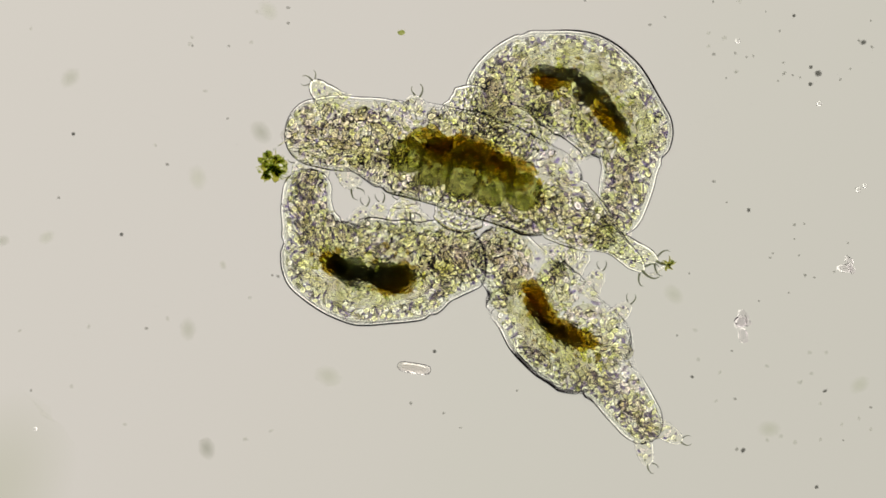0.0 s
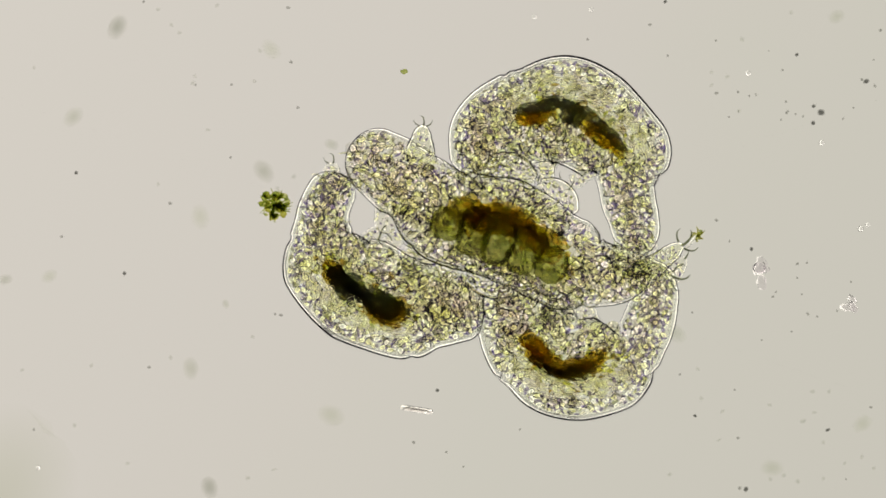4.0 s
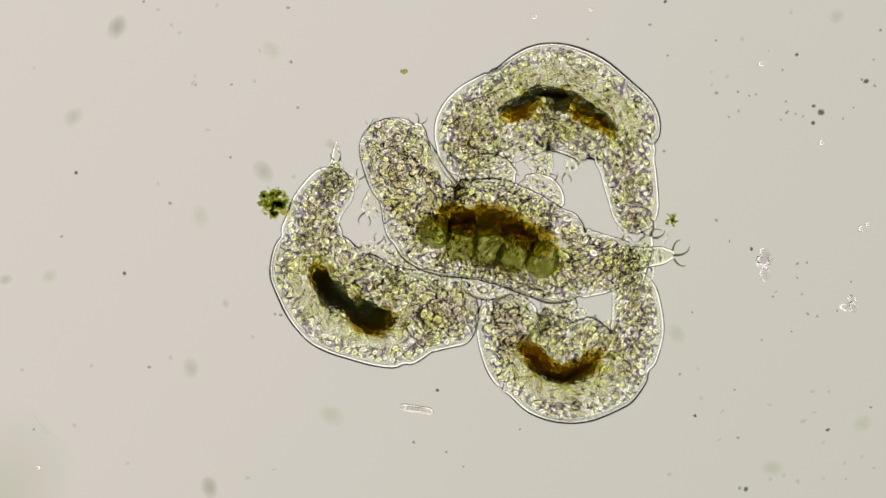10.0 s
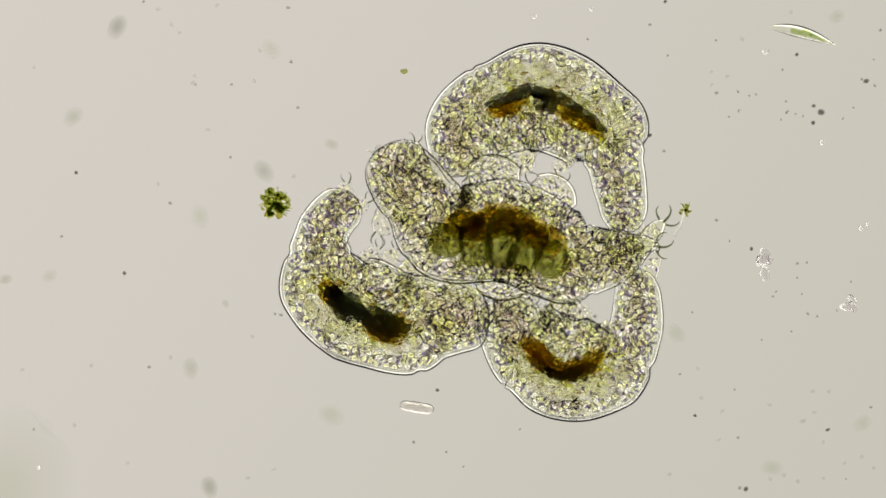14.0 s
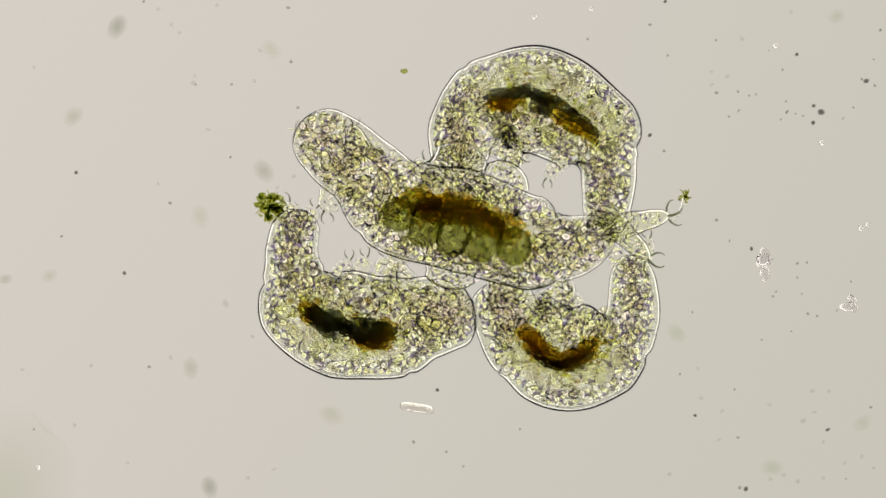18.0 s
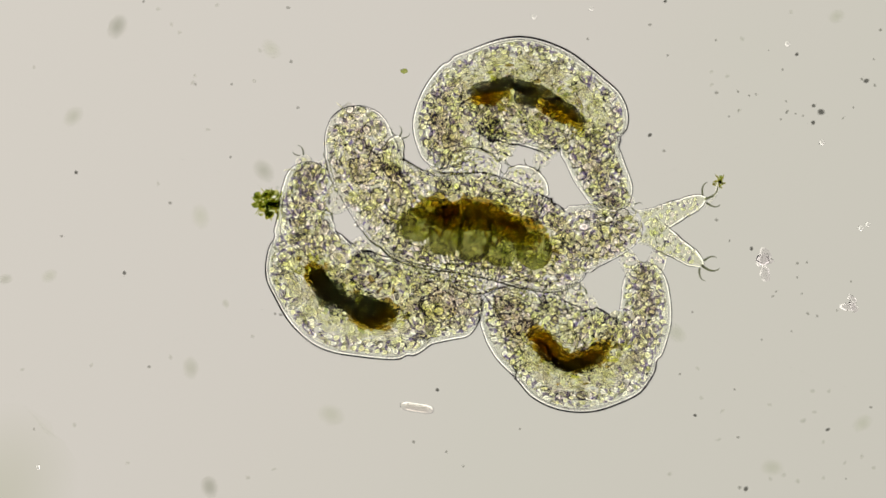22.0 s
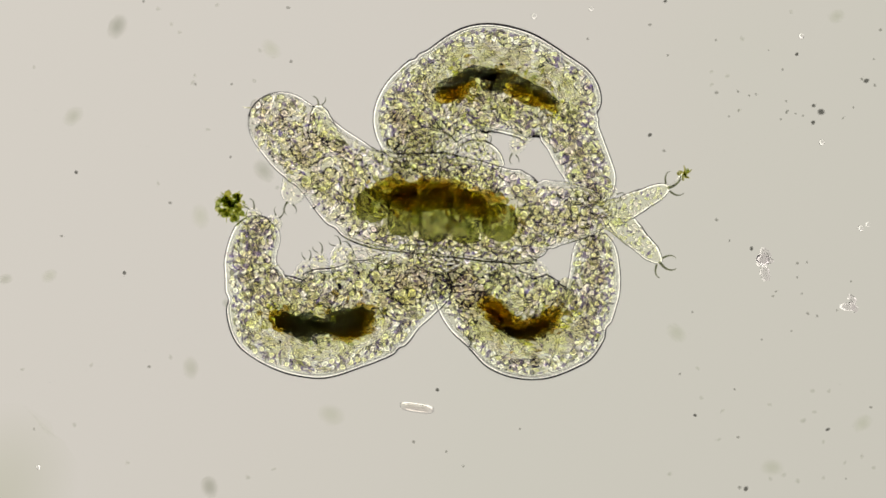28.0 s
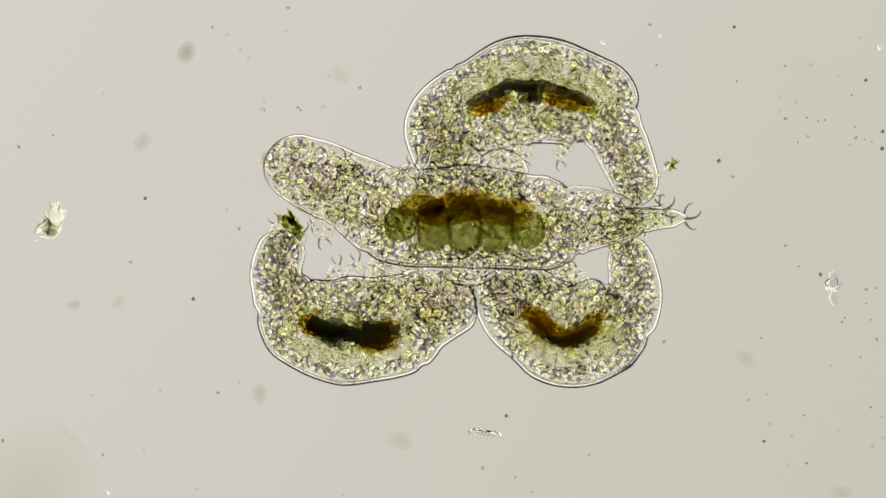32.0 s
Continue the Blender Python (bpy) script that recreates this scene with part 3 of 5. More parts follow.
def speck(x, y, r, seed):
    rng = random.Random(seed)
    kind = "dark" if r > 4 else ("faint" if r == 3.5 else "grey")
    wide = (6.0 if kind == "faint" else (r if kind == "dark" else r * 1.2)) * MM
    v, f = lump(rng, (1.0, 1.0, 0.5), 0.5, BALL2)
    low = min(p[2] for p in v)
    ob = new("dust_speck", mesh_from("dust_speck", [(p[0], p[1], p[2] - low) for p in v], f, SPECKS[kind]))
    ob.matrix_basis = pose(x, y, 0.0005, 0, 0, rng.uniform(0, 180)) @ Matrix.Diagonal((wide * rng.uniform(0.85, 1.1), wide * rng.uniform(0.6, 0.9), wide * 0.5, 1))
    shade = {"dark": "tiny dark dust speck on the glass slide", "grey": "tiny grey dust speck on the glass slide", "faint": "faint pale dust speck on the glass slide"}[kind]
    return tagged(ob, shade, "dust", "dust specks on the slide")


def bead(x, y, r, seed):
    return lump_thing("oil_droplet", seed, (r * 0.8, r * 0.8, r * 0.6), DROPLET, x, y, "tiny clear round droplet on glass slide", "droplet", "droplets on the slide", 0.1)


def veil(x, y, r, dark):
    v, f = lump(random.Random(int(r * 7 + x * 900)), (1.0, 1.0, 0.25), 0.4, BALL3)
    ob = new("dust_shade_veil", mesh_from("dust_shade_veil", v, f, blur_mat("smudge", dark)))
    ob.matrix_basis = pose(x, y, 0.004, 0, 0, 30 + 400 * x) @ Matrix.Diagonal((r * 1.25 * MM, r * 0.9 * MM, 0.01, 1))
    return tagged(ob, "soft grey out of focus dust smudge", "dust", "dust smudges")


def shard(name, seed, size, label, x, y, pieces=5, sharp=False):
    """A heap of angular clear splinters as one broken flake."""
    rng = random.Random(seed)
    base = tagged(new(name, None), label, "mineral flake")
    base.location = (x, y, 0)
    for _ in range(pieces):
        if sharp:
            bm = bmesh.new()
            for _ in range(9):
                bm.verts.new((rng.gauss(0, 0.6), rng.gauss(0, 0.6), rng.uniform(0, 0.6)))
            bmesh.ops.convex_hull(bm, input=bm.verts)
            me = bpy.data.meshes.new("splinter")
            bm.to_mesh(me)
            bm.free()
            me.materials.append(SPLINTER)
        else:
            v, f = lump(rng, (0.8, 0.8, 0.4), 0.7, BALL2, 4.0)
            me = mesh_from("splinter", v, f, FLINT)
        ob = part("splinter", me, base)
        s = rng.uniform(0.5, 1.0)
        ob.matrix_basis = pose(rng.uniform(-0.32, 0.32) * size[0] * MM, rng.uniform(-0.42, 0.42) * size[1] * MM, 0.001, 0, 0, rng.uniform(0, 360)) @ Matrix.Diagonal((size[0] * 0.5 * s * MM, size[1] * 0.42 * s * MM, 9 * MM, 1))
    return base


def clump(name, seed, radius, mats, label, category, count, stalk=False):
    """A ragged clump of small cells."""
    rng = random.Random(seed)
    base = tagged(new(name, None), label, category)
    for k in range(count):
        a, q = rng.uniform(0, 6.283), radius * math.sqrt(rng.random())
        s = rng.uniform(0.13, 0.28) * radius
        v, f = lump(rng, (s * rng.uniform(0.8, 1.6) * MM, s * MM, s * 0.7 * MM), 0.6, BALL2)
        part("cell", mesh_from("cell", v, f, mats[k % len(mats)]), base, "", pose(q * math.cos(a) * MM, q * math.sin(a) * MM, 0.012 + rng.uniform(0, 0.010), 0, 0, rng.uniform(0, 180)))
    for k in range(count // 2):
        a = rng.uniform(0, 6.283)
        r = radius * rng.uniform(0.9, 1.35) * MM
        v, f = tube([(0, 0, 0.012), (r * 0.6 * math.cos(a), r * 0.6 * math.sin(a), 0.014), (r * math.cos(a + 0.2), r * math.sin(a + 0.2), 0.013)], (0.0012, 0.001, 0.0004), 5)
        part("bristle", mesh_from("bristle", v, f, mats[0]), base)
    if stalk:
        v, f = tube([(0, 0, 0.012), (-0.012, -0.012, 0.012), (-0.026, -0.018, 0.012)], (0.0016, 0.0014, 0.0014), 6)
        part("thread", mesh_from("thread", v, f, LEG), base, "fine clear thread")
    return base


def diatom():
    """A pill-shaped glassy shell with a raised rim, long side along x."""
    base = tagged(new("diatom", None), "clear glassy rod-shaped diatom shell on slide", "diatom")
    for name, k, z, thick in (("valve", 1.0, 0.0, 0.0058), ("girdle", 0.72, 0.0018, 0.0020)):
        verts, faces, n = [], [], 40
        rings = ((0.0, 0.3), (0.15, 0.75), (0.5, 1.0), (0.85, 0.75), (1.0, 0.3))
        for h, wide in rings:
            for i in range(n):
                a = 2 * math.pi * i / n
                c, s = math.cos(a), math.sin(a)
                x = math.copysign(abs(c) ** 0.45, c) * (30 * k - 8 * (1 - wide)) * MM
                y = math.copysign(abs(s) ** 0.8, s) * 9.5 * k * wide * MM
                verts.append((x, y, z + h * thick))
        faces.append(tuple(reversed(range(n))))
        faces.append(tuple(range(4 * n, 5 * n)))
        faces += [(r * n + i, r * n + (i + 1) % n, (r + 1) * n + (i + 1) % n, (r + 1) * n + i) for r in range(4) for i in range(n)]
        part(name, mesh_from(name, verts, faces, SHELL, False), base)
    return base


def swimmer():
    """A spindle-shaped flagellate along +x, with a green chloroplast."""
    base = tagged(new("flagellate", None), "slender clear green-tinged flagellate swimming through the water", "flagellate")
    pts = [((i / 16 - 0.5) * 120 * MM, 6 * MM * math.sin(i / 16 * 3.1), 0) for i in range(17)]
    rad = [max(10.5 * MM * math.sin(math.pi * (i / 16) ** 0.8) ** 0.8, 0.0007) if 0 < i < 16 else 0.0007 for i in range(17)]
    v, f = tube(pts, rad, 14)
    part("body", mesh_from("body", v, f, SKIN), base)
    for x, y, s in ((-14, 4, 8), (4, 6, 9), (20, 5, 7), (34, 3, 5)):
        v, f = lump(random.Random(x), (s * 1.3 * MM, s * 0.7 * MM, s * 0.5 * MM), 0.4, BALL2)
        part("chloroplast", mesh_from("chloroplast", v, f, ALGA_FAINT), base, "pale green chloroplast", pose(x * MM, y * MM, 0))
    return base


speck(0.3996, 0.2194, 5, 1)
speck(0.3089, 0.1760, 4, 2)
speck(0.3536, 0.1741, 3, 3)
speck(0.4187, 0.1613, 6, 4)
speck(0.4270, 0.1543, 8, 5)
speck(0.4181, 0.1422, 6, 6)
speck(0.4781, 0.1894, 7, 7)
speck(0.4877, 0.1843, 4, 8)
speck(0.4730, 0.1913, 4, 9)
speck(0.2336, 0.1282, 5, 10)
speck(0.3485, -0.0001, 5, 11)
speck(0.4002, -0.0167, 4, 12)
speck(0.2847, -0.1884, 5, 13)
speck(0.3332, -0.2133, 4, 14)
speck(0.4347, -0.2044, 5, 15)
speck(0.3351, -0.2701, 4, 16)
speck(0.3421, -0.2714, 6, 17)
speck(0.2675, -0.1418, 3, 18)
speck(-0.3600, -0.0276, 5, 19)
speck(-0.3083, 0.0516, 4, 20)
speck(-0.4143, 0.0860, 5, 21)
speck(-0.4309, 0.0139, 4, 22)
speck(-0.3319, -0.1336, 4, 23)
speck(-0.1717, 0.2111, 4, 24)
speck(-0.2400, 0.1033, 3, 25)
speck(-0.0332, -0.2184, 4, 26)
speck(-0.0064, -0.1597, 5, 27)
speck(0.2509, 0.2794, 5, 28)
speck(0.4941, 0.2469, 4, 29)
speck(0.4123, -0.0736, 4, 30)
speck(0.4551, -0.2599, 3, 31)
speck(0.1634, 0.2367, 3, 32)
speck(0.4251, -0.3129, 5, 33)
speck(-0.1832, -0.0748, 4, 34)
speck(-0.1896, -0.0736, 3, 35)
speck(-0.2387, 0.1856, 3, 36)
speck(-0.5572, 0.1441, 4, 37)
speck(-0.5183, 0.1575, 3, 38)
speck(-0.5751, -0.1878, 4, 39)
speck(-0.3383, 0.2794, 3, 40)
speck(0.3089, 0.0324, 4, 41)
speck(0.1717, -0.0761, 4, 42)
speck(0.0038, -0.2293, 3, 43)
speck(0.0230, -0.2459, 3, 44)
speck(0.0868, -0.2038, 3, 45)
speck(0.2496, 0.1103, 4, 46)
speck(0.3836, 0.2022, 3, 47)
speck(0.4519, 0.1473, 3, 48)
speck(0.3677, 0.2239, 2, 49)
speck(0.3881, 0.1537, 3, 50)
speck(0.3294, -0.1591, 3, 51)
speck(-0.2796, 0.1856, 3, 52)
speck(0.3332, 0.1773, 3, 53)
speck(-0.4621, -0.2038, 3, 54)
speck(0.2540, 0.2182, 2.6, 55)
speck(0.3083, 0.2354, 2.6, 56)
speck(0.3338, 0.1556, 2.6, 57)
speck(0.3230, 0.1492, 2.6, 58)
speck(0.3894, 0.1556, 2.6, 59)
speck(0.3983, 0.1524, 2.6, 60)
speck(0.4066, 0.1499, 2.6, 61)
speck(0.3875, 0.1665, 2.6, 62)
speck(0.3817, 0.1460, 2.6, 63)
speck(0.4634, 0.1594, 2.6, 64)
speck(0.3460, 0.1728, 2.6, 65)
speck(0.4864, 0.2137, 2.6, 66)
speck(0.3236, 0.0088, 2.6, 67)
speck(0.4002, -0.0327, 2.6, 68)
speck(0.4111, -0.0155, 2.6, 69)
speck(0.3760, -0.0487, 2.6, 70)
speck(0.3728, -0.0538, 2.6, 71)
speck(0.4053, -0.0512, 2.6, 72)
speck(0.4609, -0.0372, 2.6, 73)
speck(0.4449, -0.0697, 2.6, 74)
speck(0.4226, -0.0761, 2.6, 75)
speck(0.3938, -0.0933, 2.6, 76)
speck(0.3600, -0.1029, 2.6, 77)
speck(0.2815, -0.0716, 2.6, 78)
speck(0.3160, -0.1833, 3.5, 79)
speck(0.3689, -0.1763, 3.5, 80)
speck(0.4079, -0.1942, 3.5, 81)
speck(0.4175, -0.1610, 3.5, 82)
speck(0.4360, -0.1610, 3.5, 83)
speck(0.4194, -0.1846, 3.5, 84)
speck(0.4053, -0.1948, 3.5, 85)
speck(0.4538, -0.2421, 3.5, 86)
speck(0.4296, -0.2184, 3.5, 87)
speck(0.2917, -0.1687, 3.5, 88)
speck(0.3115, -0.2159, 3.5, 89)
speck(0.3696, -0.2599, 3.5, 90)
speck(0.3849, -0.2555, 3.5, 91)
speck(0.4009, -0.2625, 3.5, 92)
speck(0.4296, -0.2593, 3.5, 93)
speck(0.4864, -0.2478, 3.5, 94)
speck(0.4730, -0.2350, 3.5, 95)
speck(0.2560, -0.2548, 3.5, 96)
speck(0.2879, -0.1355, 3.5, 97)
speck(-0.3217, 0.2705, 3.5, 98)
speck(-0.2553, 0.2750, 3.5, 99)
speck(-0.3070, 0.2533, 3.5, 100)
speck(-0.2975, 0.2443, 3.5, 101)
speck(-0.2068, 0.2239, 3.5, 102)
speck(-0.2802, 0.1952, 3.5, 103)
speck(-0.2828, 0.1875, 3.5, 104)
speck(-0.2132, 0.1894, 3.5, 105)
speck(-0.2655, 0.1345, 3.5, 106)
speck(-0.3217, 0.0733, 3.5, 107)
speck(-0.4621, 0.2048, 3.5, 108)
speck(-0.1685, 0.0816, 3.5, 109)
speck(-0.1870, 0.0688, 3.5, 110)
speck(0.3932, 0.2673, 3.5, 111)
speck(0.3377, 0.2367, 3.5, 112)
speck(0.3032, 0.1996, 3.5, 113)
speck(0.3032, 0.1850, 3.5, 114)
speck(0.3211, 0.1945, 3.5, 115)
speck(0.3345, 0.1562, 3.5, 116)
speck(-0.4749, -0.1367, 3.5, 117)
speck(-0.3970, -0.1316, 3.5, 118)
speck(-0.3077, -0.1227, 3.5, 119)
speck(-0.4162, -0.1993, 3.5, 120)
speck(-0.3562, -0.2421, 3.5, 121)
speck(-0.2202, -0.2587, 3.5, 122)
speck(-0.1909, -0.2491, 3.5, 123)
speck(-0.2151, -0.0991, 3.5, 124)
lump_thing('algal_cell', 77, (7, 5, 5), ALGA, -0.0440, 0.2003, 'tiny green algal cell on glass slide', 'alga')
bead(0.4277, 0.1199, 6, 90)
bead(0.1028, 0.2622, 6, 91)
bead(0.1672, 0.2705, 5, 92)
bead(-0.4570, -0.2472, 5, 93)
bead(0.4717, 0.0228, 6, 94)
bead(0.4794, 0.0273, 5, 95)
# added patch above the lamp: paints the darkened lower left corner of the view
corner_shade = veil(-1.27, -0.72, 380, 0.94)
corner_shade.location.z = 0.01 - LAMP_DEPTH
tagged(corner_shade, "wide soft grey patch added to shade the lower left corner")
veil(-0.3677, 0.2507, 20, 0.819)
veil(-0.2636, -0.2689, 18, 0.819)
veil(-0.2023, 0.0879, 20, 0.872)
veil(-0.2847, -0.1348, 18, 0.906)
veil(-0.4175, 0.1492, 18, 0.912)
veil(0.2636, -0.0953, 18, 0.938)
veil(-0.1264, -0.1878, 22, 0.938)
veil(0.3715, -0.2472, 18, 0.932)
veil(-0.2738, 0.0362, 20, 0.954)
veil(-0.1940, 0.2252, 18, 0.954)
veil(-0.4941, -0.0346, 12, 0.889)
veil(-0.4443, -0.0308, 14, 0.938)
veil(-0.1257, 0.1179, 12, 0.906)
veil(0.4443, 0.2622, 14, 0.932)
veil(-0.2451, -0.0621, 8, 0.922)
veil(0.4736, -0.1974, 17, 0.944)
flake = shard('mineral_flake', 3, (30, 44), 'clear broken mineral flake drifting on slide', 0.3626, -0.0180, 3)
shard('mineral_flake', 8, (36, 24), 'clear broken mineral flake stuck on slide', 0.4634, -0.0621, 3)
shard('mineral_flake', 12, (40, 60), 'clear angular mineral flake with sharp edges', -0.5209, 0.0592, 9, True)
green_alga = clump("algal_clump", 4, 24, (ALGA, ALGA, ALGA_PALE), "ragged dark green clump of algal cells", "alga", 44)
leg_alga = clump("algal_clump", 9, 11, (ALGA_PALE, ALGA), "small yellow-green clump hanging on a claw", "alga", 12, True)
rod = diatom()
flagellate = swimmer()
bubble = bead(0, 0, 6, 200)
sensor_specks = [speck(0, 0, 4, 300 + k) for k in range(4)]


def motions():
    top_bear.at(0.0, (0.0590, 0.0832), (0.0683, 0.1368), (0.1103, 0.1512), (0.1614, 0.1348), (0.2058, 0.0840), (0.2098, 0.0389), (0.1939, -0.0213))
    top_bear.at(0.4, (0.0472, 0.0875), (0.0560, 0.1431), (0.0977, 0.1600), (0.1521, 0.1477), (0.2009, 0.0996), (0.2074, 0.0548), (0.1935, -0.0038))
    top_bear.at(0.7, (0.0399, 0.0842), (0.0440, 0.1403), (0.0848, 0.1567), (0.1394, 0.1571), (0.1943, 0.1144), (0.1964, 0.0685), (0.1895, 0.0089))
    top_bear.at(1.0, (0.0388, 0.0819), (0.0405, 0.1397), (0.0813, 0.1568), (0.1366, 0.1589), (0.1920, 0.1131), (0.1929, 0.0666), (0.1866, 0.0039))
    top_bear.at(2.0, (0.0387, 0.0801), (0.0382, 0.1382), (0.0765, 0.1599), (0.1297, 0.1648), (0.1885, 0.1231), (0.1955, 0.0777), (0.1871, 0.0162))
    top_bear.at(3.0, (0.0358, 0.0807), (0.0378, 0.1402), (0.0804, 0.1581), (0.1360, 0.1584), (0.1971, 0.1134), (0.2096, 0.0664), (0.2188, 0.0001))
    top_bear.at(3.5, (0.0410, 0.0788), (0.0439, 0.1357), (0.0866, 0.1506), (0.1409, 0.1531), (0.1990, 0.1095), (0.2080, 0.0620), (0.2229, -0.0006))
    top_bear.at(5.5, (0.0375, 0.0895), (0.0510, 0.1435), (0.0918, 0.1596), (0.1428, 0.1574), (0.1988, 0.1147), (0.1991, 0.0689), (0.1954, 0.0090))
    top_bear.at(6.0, (0.0374, 0.0901), (0.0477, 0.1451), (0.0876, 0.1621), (0.1391, 0.1595), (0.1953, 0.1174), (0.1989, 0.0733), (0.1921, 0.0146))
    top_bear.at(7.0, (0.0309, 0.0876), (0.0419, 0.1441), (0.0847, 0.1578), (0.1385, 0.1613), (0.2018, 0.1236), (0.2090, 0.0783), (0.2070, 0.0160))
    top_bear.at(8.0, (0.0274, 0.0822), (0.0295, 0.1401), (0.0690, 0.1584), (0.1218, 0.1680), (0.1852, 0.1324), (0.1948, 0.0867), (0.1993, 0.0234))
    top_bear.at(9.0, (0.0295, 0.0790), (0.0294, 0.1373), (0.0679, 0.1577), (0.1220, 0.1639), (0.1848, 0.1302), (0.1952, 0.0830), (0.1993, 0.0181))
    top_bear.at(10.0, (0.0312, 0.0807), (0.0300, 0.1392), (0.0730, 0.1547), (0.1256, 0.1685), (0.1887, 0.1334), (0.2063, 0.0876), (0.2172, 0.0241))
    top_bear.at(11.0, (0.0281, 0.0821), (0.0255, 0.1418), (0.0671, 0.1599), (0.1208, 0.1678), (0.1860, 0.1322), (0.1953, 0.0841), (0.2050, 0.0185))
    top_bear.at(12.0, (0.0203, 0.0803), (0.0210, 0.1407), (0.0598, 0.1626), (0.1147, 0.1719), (0.1802, 0.1368), (0.1913, 0.0884), (0.2050, 0.0245))
    top_bear.at(13.0, (0.0220, 0.0845), (0.0188, 0.1424), (0.0581, 0.1627), (0.1112, 0.1713), (0.1753, 0.1368), (0.1906, 0.0921), (0.1988, 0.0297))
    top_bear.at(14.0, (0.0225, 0.0807), (0.0193, 0.1390), (0.0582, 0.1598), (0.1121, 0.1680), (0.1758, 0.1311), (0.1937, 0.0872), (0.2045, 0.0239))
    top_bear.at(14.5, (0.0206, 0.0841), (0.0202, 0.1421), (0.0618, 0.1594), (0.1152, 0.1674), (0.1776, 0.1296), (0.1938, 0.0865), (0.2013, 0.0232))
    top_bear.at(16.5, (0.0269, 0.0779), (0.0298, 0.1346), (0.0639, 0.1597), (0.1161, 0.1580), (0.1778, 0.1252), (0.1936, 0.0806), (0.2084, 0.0226))
    top_bear.at(17.0, (0.0243, 0.0798), (0.0289, 0.1369), (0.0625, 0.1628), (0.1156, 0.1576), (0.1769, 0.1229), (0.1880, 0.0773), (0.1894, 0.0161))
    top_bear.at(18.0, (0.0185, 0.0833), (0.0232, 0.1389), (0.0563, 0.1664), (0.1086, 0.1644), (0.1682, 0.1269), (0.1843, 0.0860), (0.1798, 0.0272))
    top_bear.at(19.0, (0.0189, 0.0835), (0.0207, 0.1385), (0.0554, 0.1619), (0.1071, 0.1633), (0.1684, 0.1288), (0.1831, 0.0879), (0.1867, 0.0281))
    top_bear.at(20.0, (0.0135, 0.0909), (0.0122, 0.1470), (0.0461, 0.1729), (0.0993, 0.1741), (0.1620, 0.1425), (0.1778, 0.0997), (0.1836, 0.0406))
    top_bear.at(21.0, (0.0099, 0.0885), (0.0079, 0.1442), (0.0413, 0.1717), (0.0953, 0.1716), (0.1577, 0.1387), (0.1754, 0.0974), (0.1993, 0.0417))
    top_bear.at(22.0, (0.0115, 0.0897), (0.0047, 0.1453), (0.0385, 0.1731), (0.0910, 0.1748), (0.1528, 0.1412), (0.1685, 0.0989), (0.1946, 0.0473))
    top_bear.at(23.0, (0.0103, 0.0914), (0.0047, 0.1480), (0.0385, 0.1746), (0.0903, 0.1777), (0.1484, 0.1382), (0.1623, 0.0945), (0.1812, 0.0359))
    top_bear.at(24.0, (0.0153, 0.0846), (0.0080, 0.1427), (0.0450, 0.1687), (0.0997, 0.1825), (0.1626, 0.1456), (0.1888, 0.1027), (0.2323, 0.0540))
    top_bear.at(24.5, (0.0145, 0.0820), (0.0062, 0.1394), (0.0489, 0.1604), (0.1016, 0.1768), (0.1662, 0.1446), (0.1898, 0.1014), (0.2267, 0.0494))
    top_bear.at(26.5, (0.0131, 0.0830), (0.0021, 0.1423), (0.0414, 0.1657), (0.0962, 0.1815), (0.1664, 0.1596), (0.1981, 0.1196), (0.2316, 0.0626))
    top_bear.at(27.0, (-0.0027, 0.0926), (-0.0144, 0.1522), (0.0256, 0.1788), (0.0808, 0.1955), (0.1495, 0.1707), (0.1753, 0.1276), (0.1952, 0.0628))
    top_bear.at(28.0, (-0.0243, 0.0907), (-0.0401, 0.1495), (-0.0009, 0.1754), (0.0526, 0.1898), (0.1227, 0.1610), (0.1472, 0.1177), (0.1758, 0.0568))
    top_bear.at(29.0, (-0.0468, 0.0964), (-0.0614, 0.1552), (-0.0199, 0.1756), (0.0343, 0.1925), (0.1050, 0.1737), (0.1340, 0.1319), (0.1503, 0.0682))
    top_bear.at(29.8, (-0.0507, 0.0945), (-0.0665, 0.1518), (-0.0250, 0.1736), (0.0287, 0.1929), (0.0995, 0.1797), (0.1291, 0.1405), (0.1510, 0.0786))
    top_bear.at(30.0, (-0.0561, 0.0944), (-0.0676, 0.1530), (-0.0245, 0.1727), (0.0299, 0.1916), (0.1016, 0.1828), (0.1323, 0.1413), (0.1573, 0.0797))
    top_bear.at(31.0, (-0.0676, 0.1059), (-0.0721, 0.1634), (-0.0259, 0.1787), (0.0281, 0.1968), (0.0998, 0.1845), (0.1301, 0.1428), (0.1548, 0.0811))
    top_bear.at(32.0, (-0.0727, 0.1109), (-0.0827, 0.1693), (-0.0406, 0.1906), (0.0154, 0.2056), (0.0868, 0.1887), (0.1189, 0.1475), (0.1437, 0.0855))
    top_bear.go()
    left_bear.at(0.0, (0.0492, -0.0448), (0.0018, -0.0592), (-0.0333, -0.0713), (-0.0847, -0.0671), (-0.1257, -0.0512), (-0.1473, -0.0044), (-0.1450, 0.0458))
    left_bear.at(0.4, (0.0504, -0.0508), (-0.0005, -0.0616), (-0.0395, -0.0705), (-0.0926, -0.0602), (-0.1297, -0.0351), (-0.1404, 0.0187), (-0.1071, 0.0634))
    left_bear.at(0.7, (0.0500, -0.0515), (-0.0020, -0.0590), (-0.0412, -0.0689), (-0.0944, -0.0555), (-0.1309, -0.0279), (-0.1373, 0.0274), (-0.1096, 0.0778))
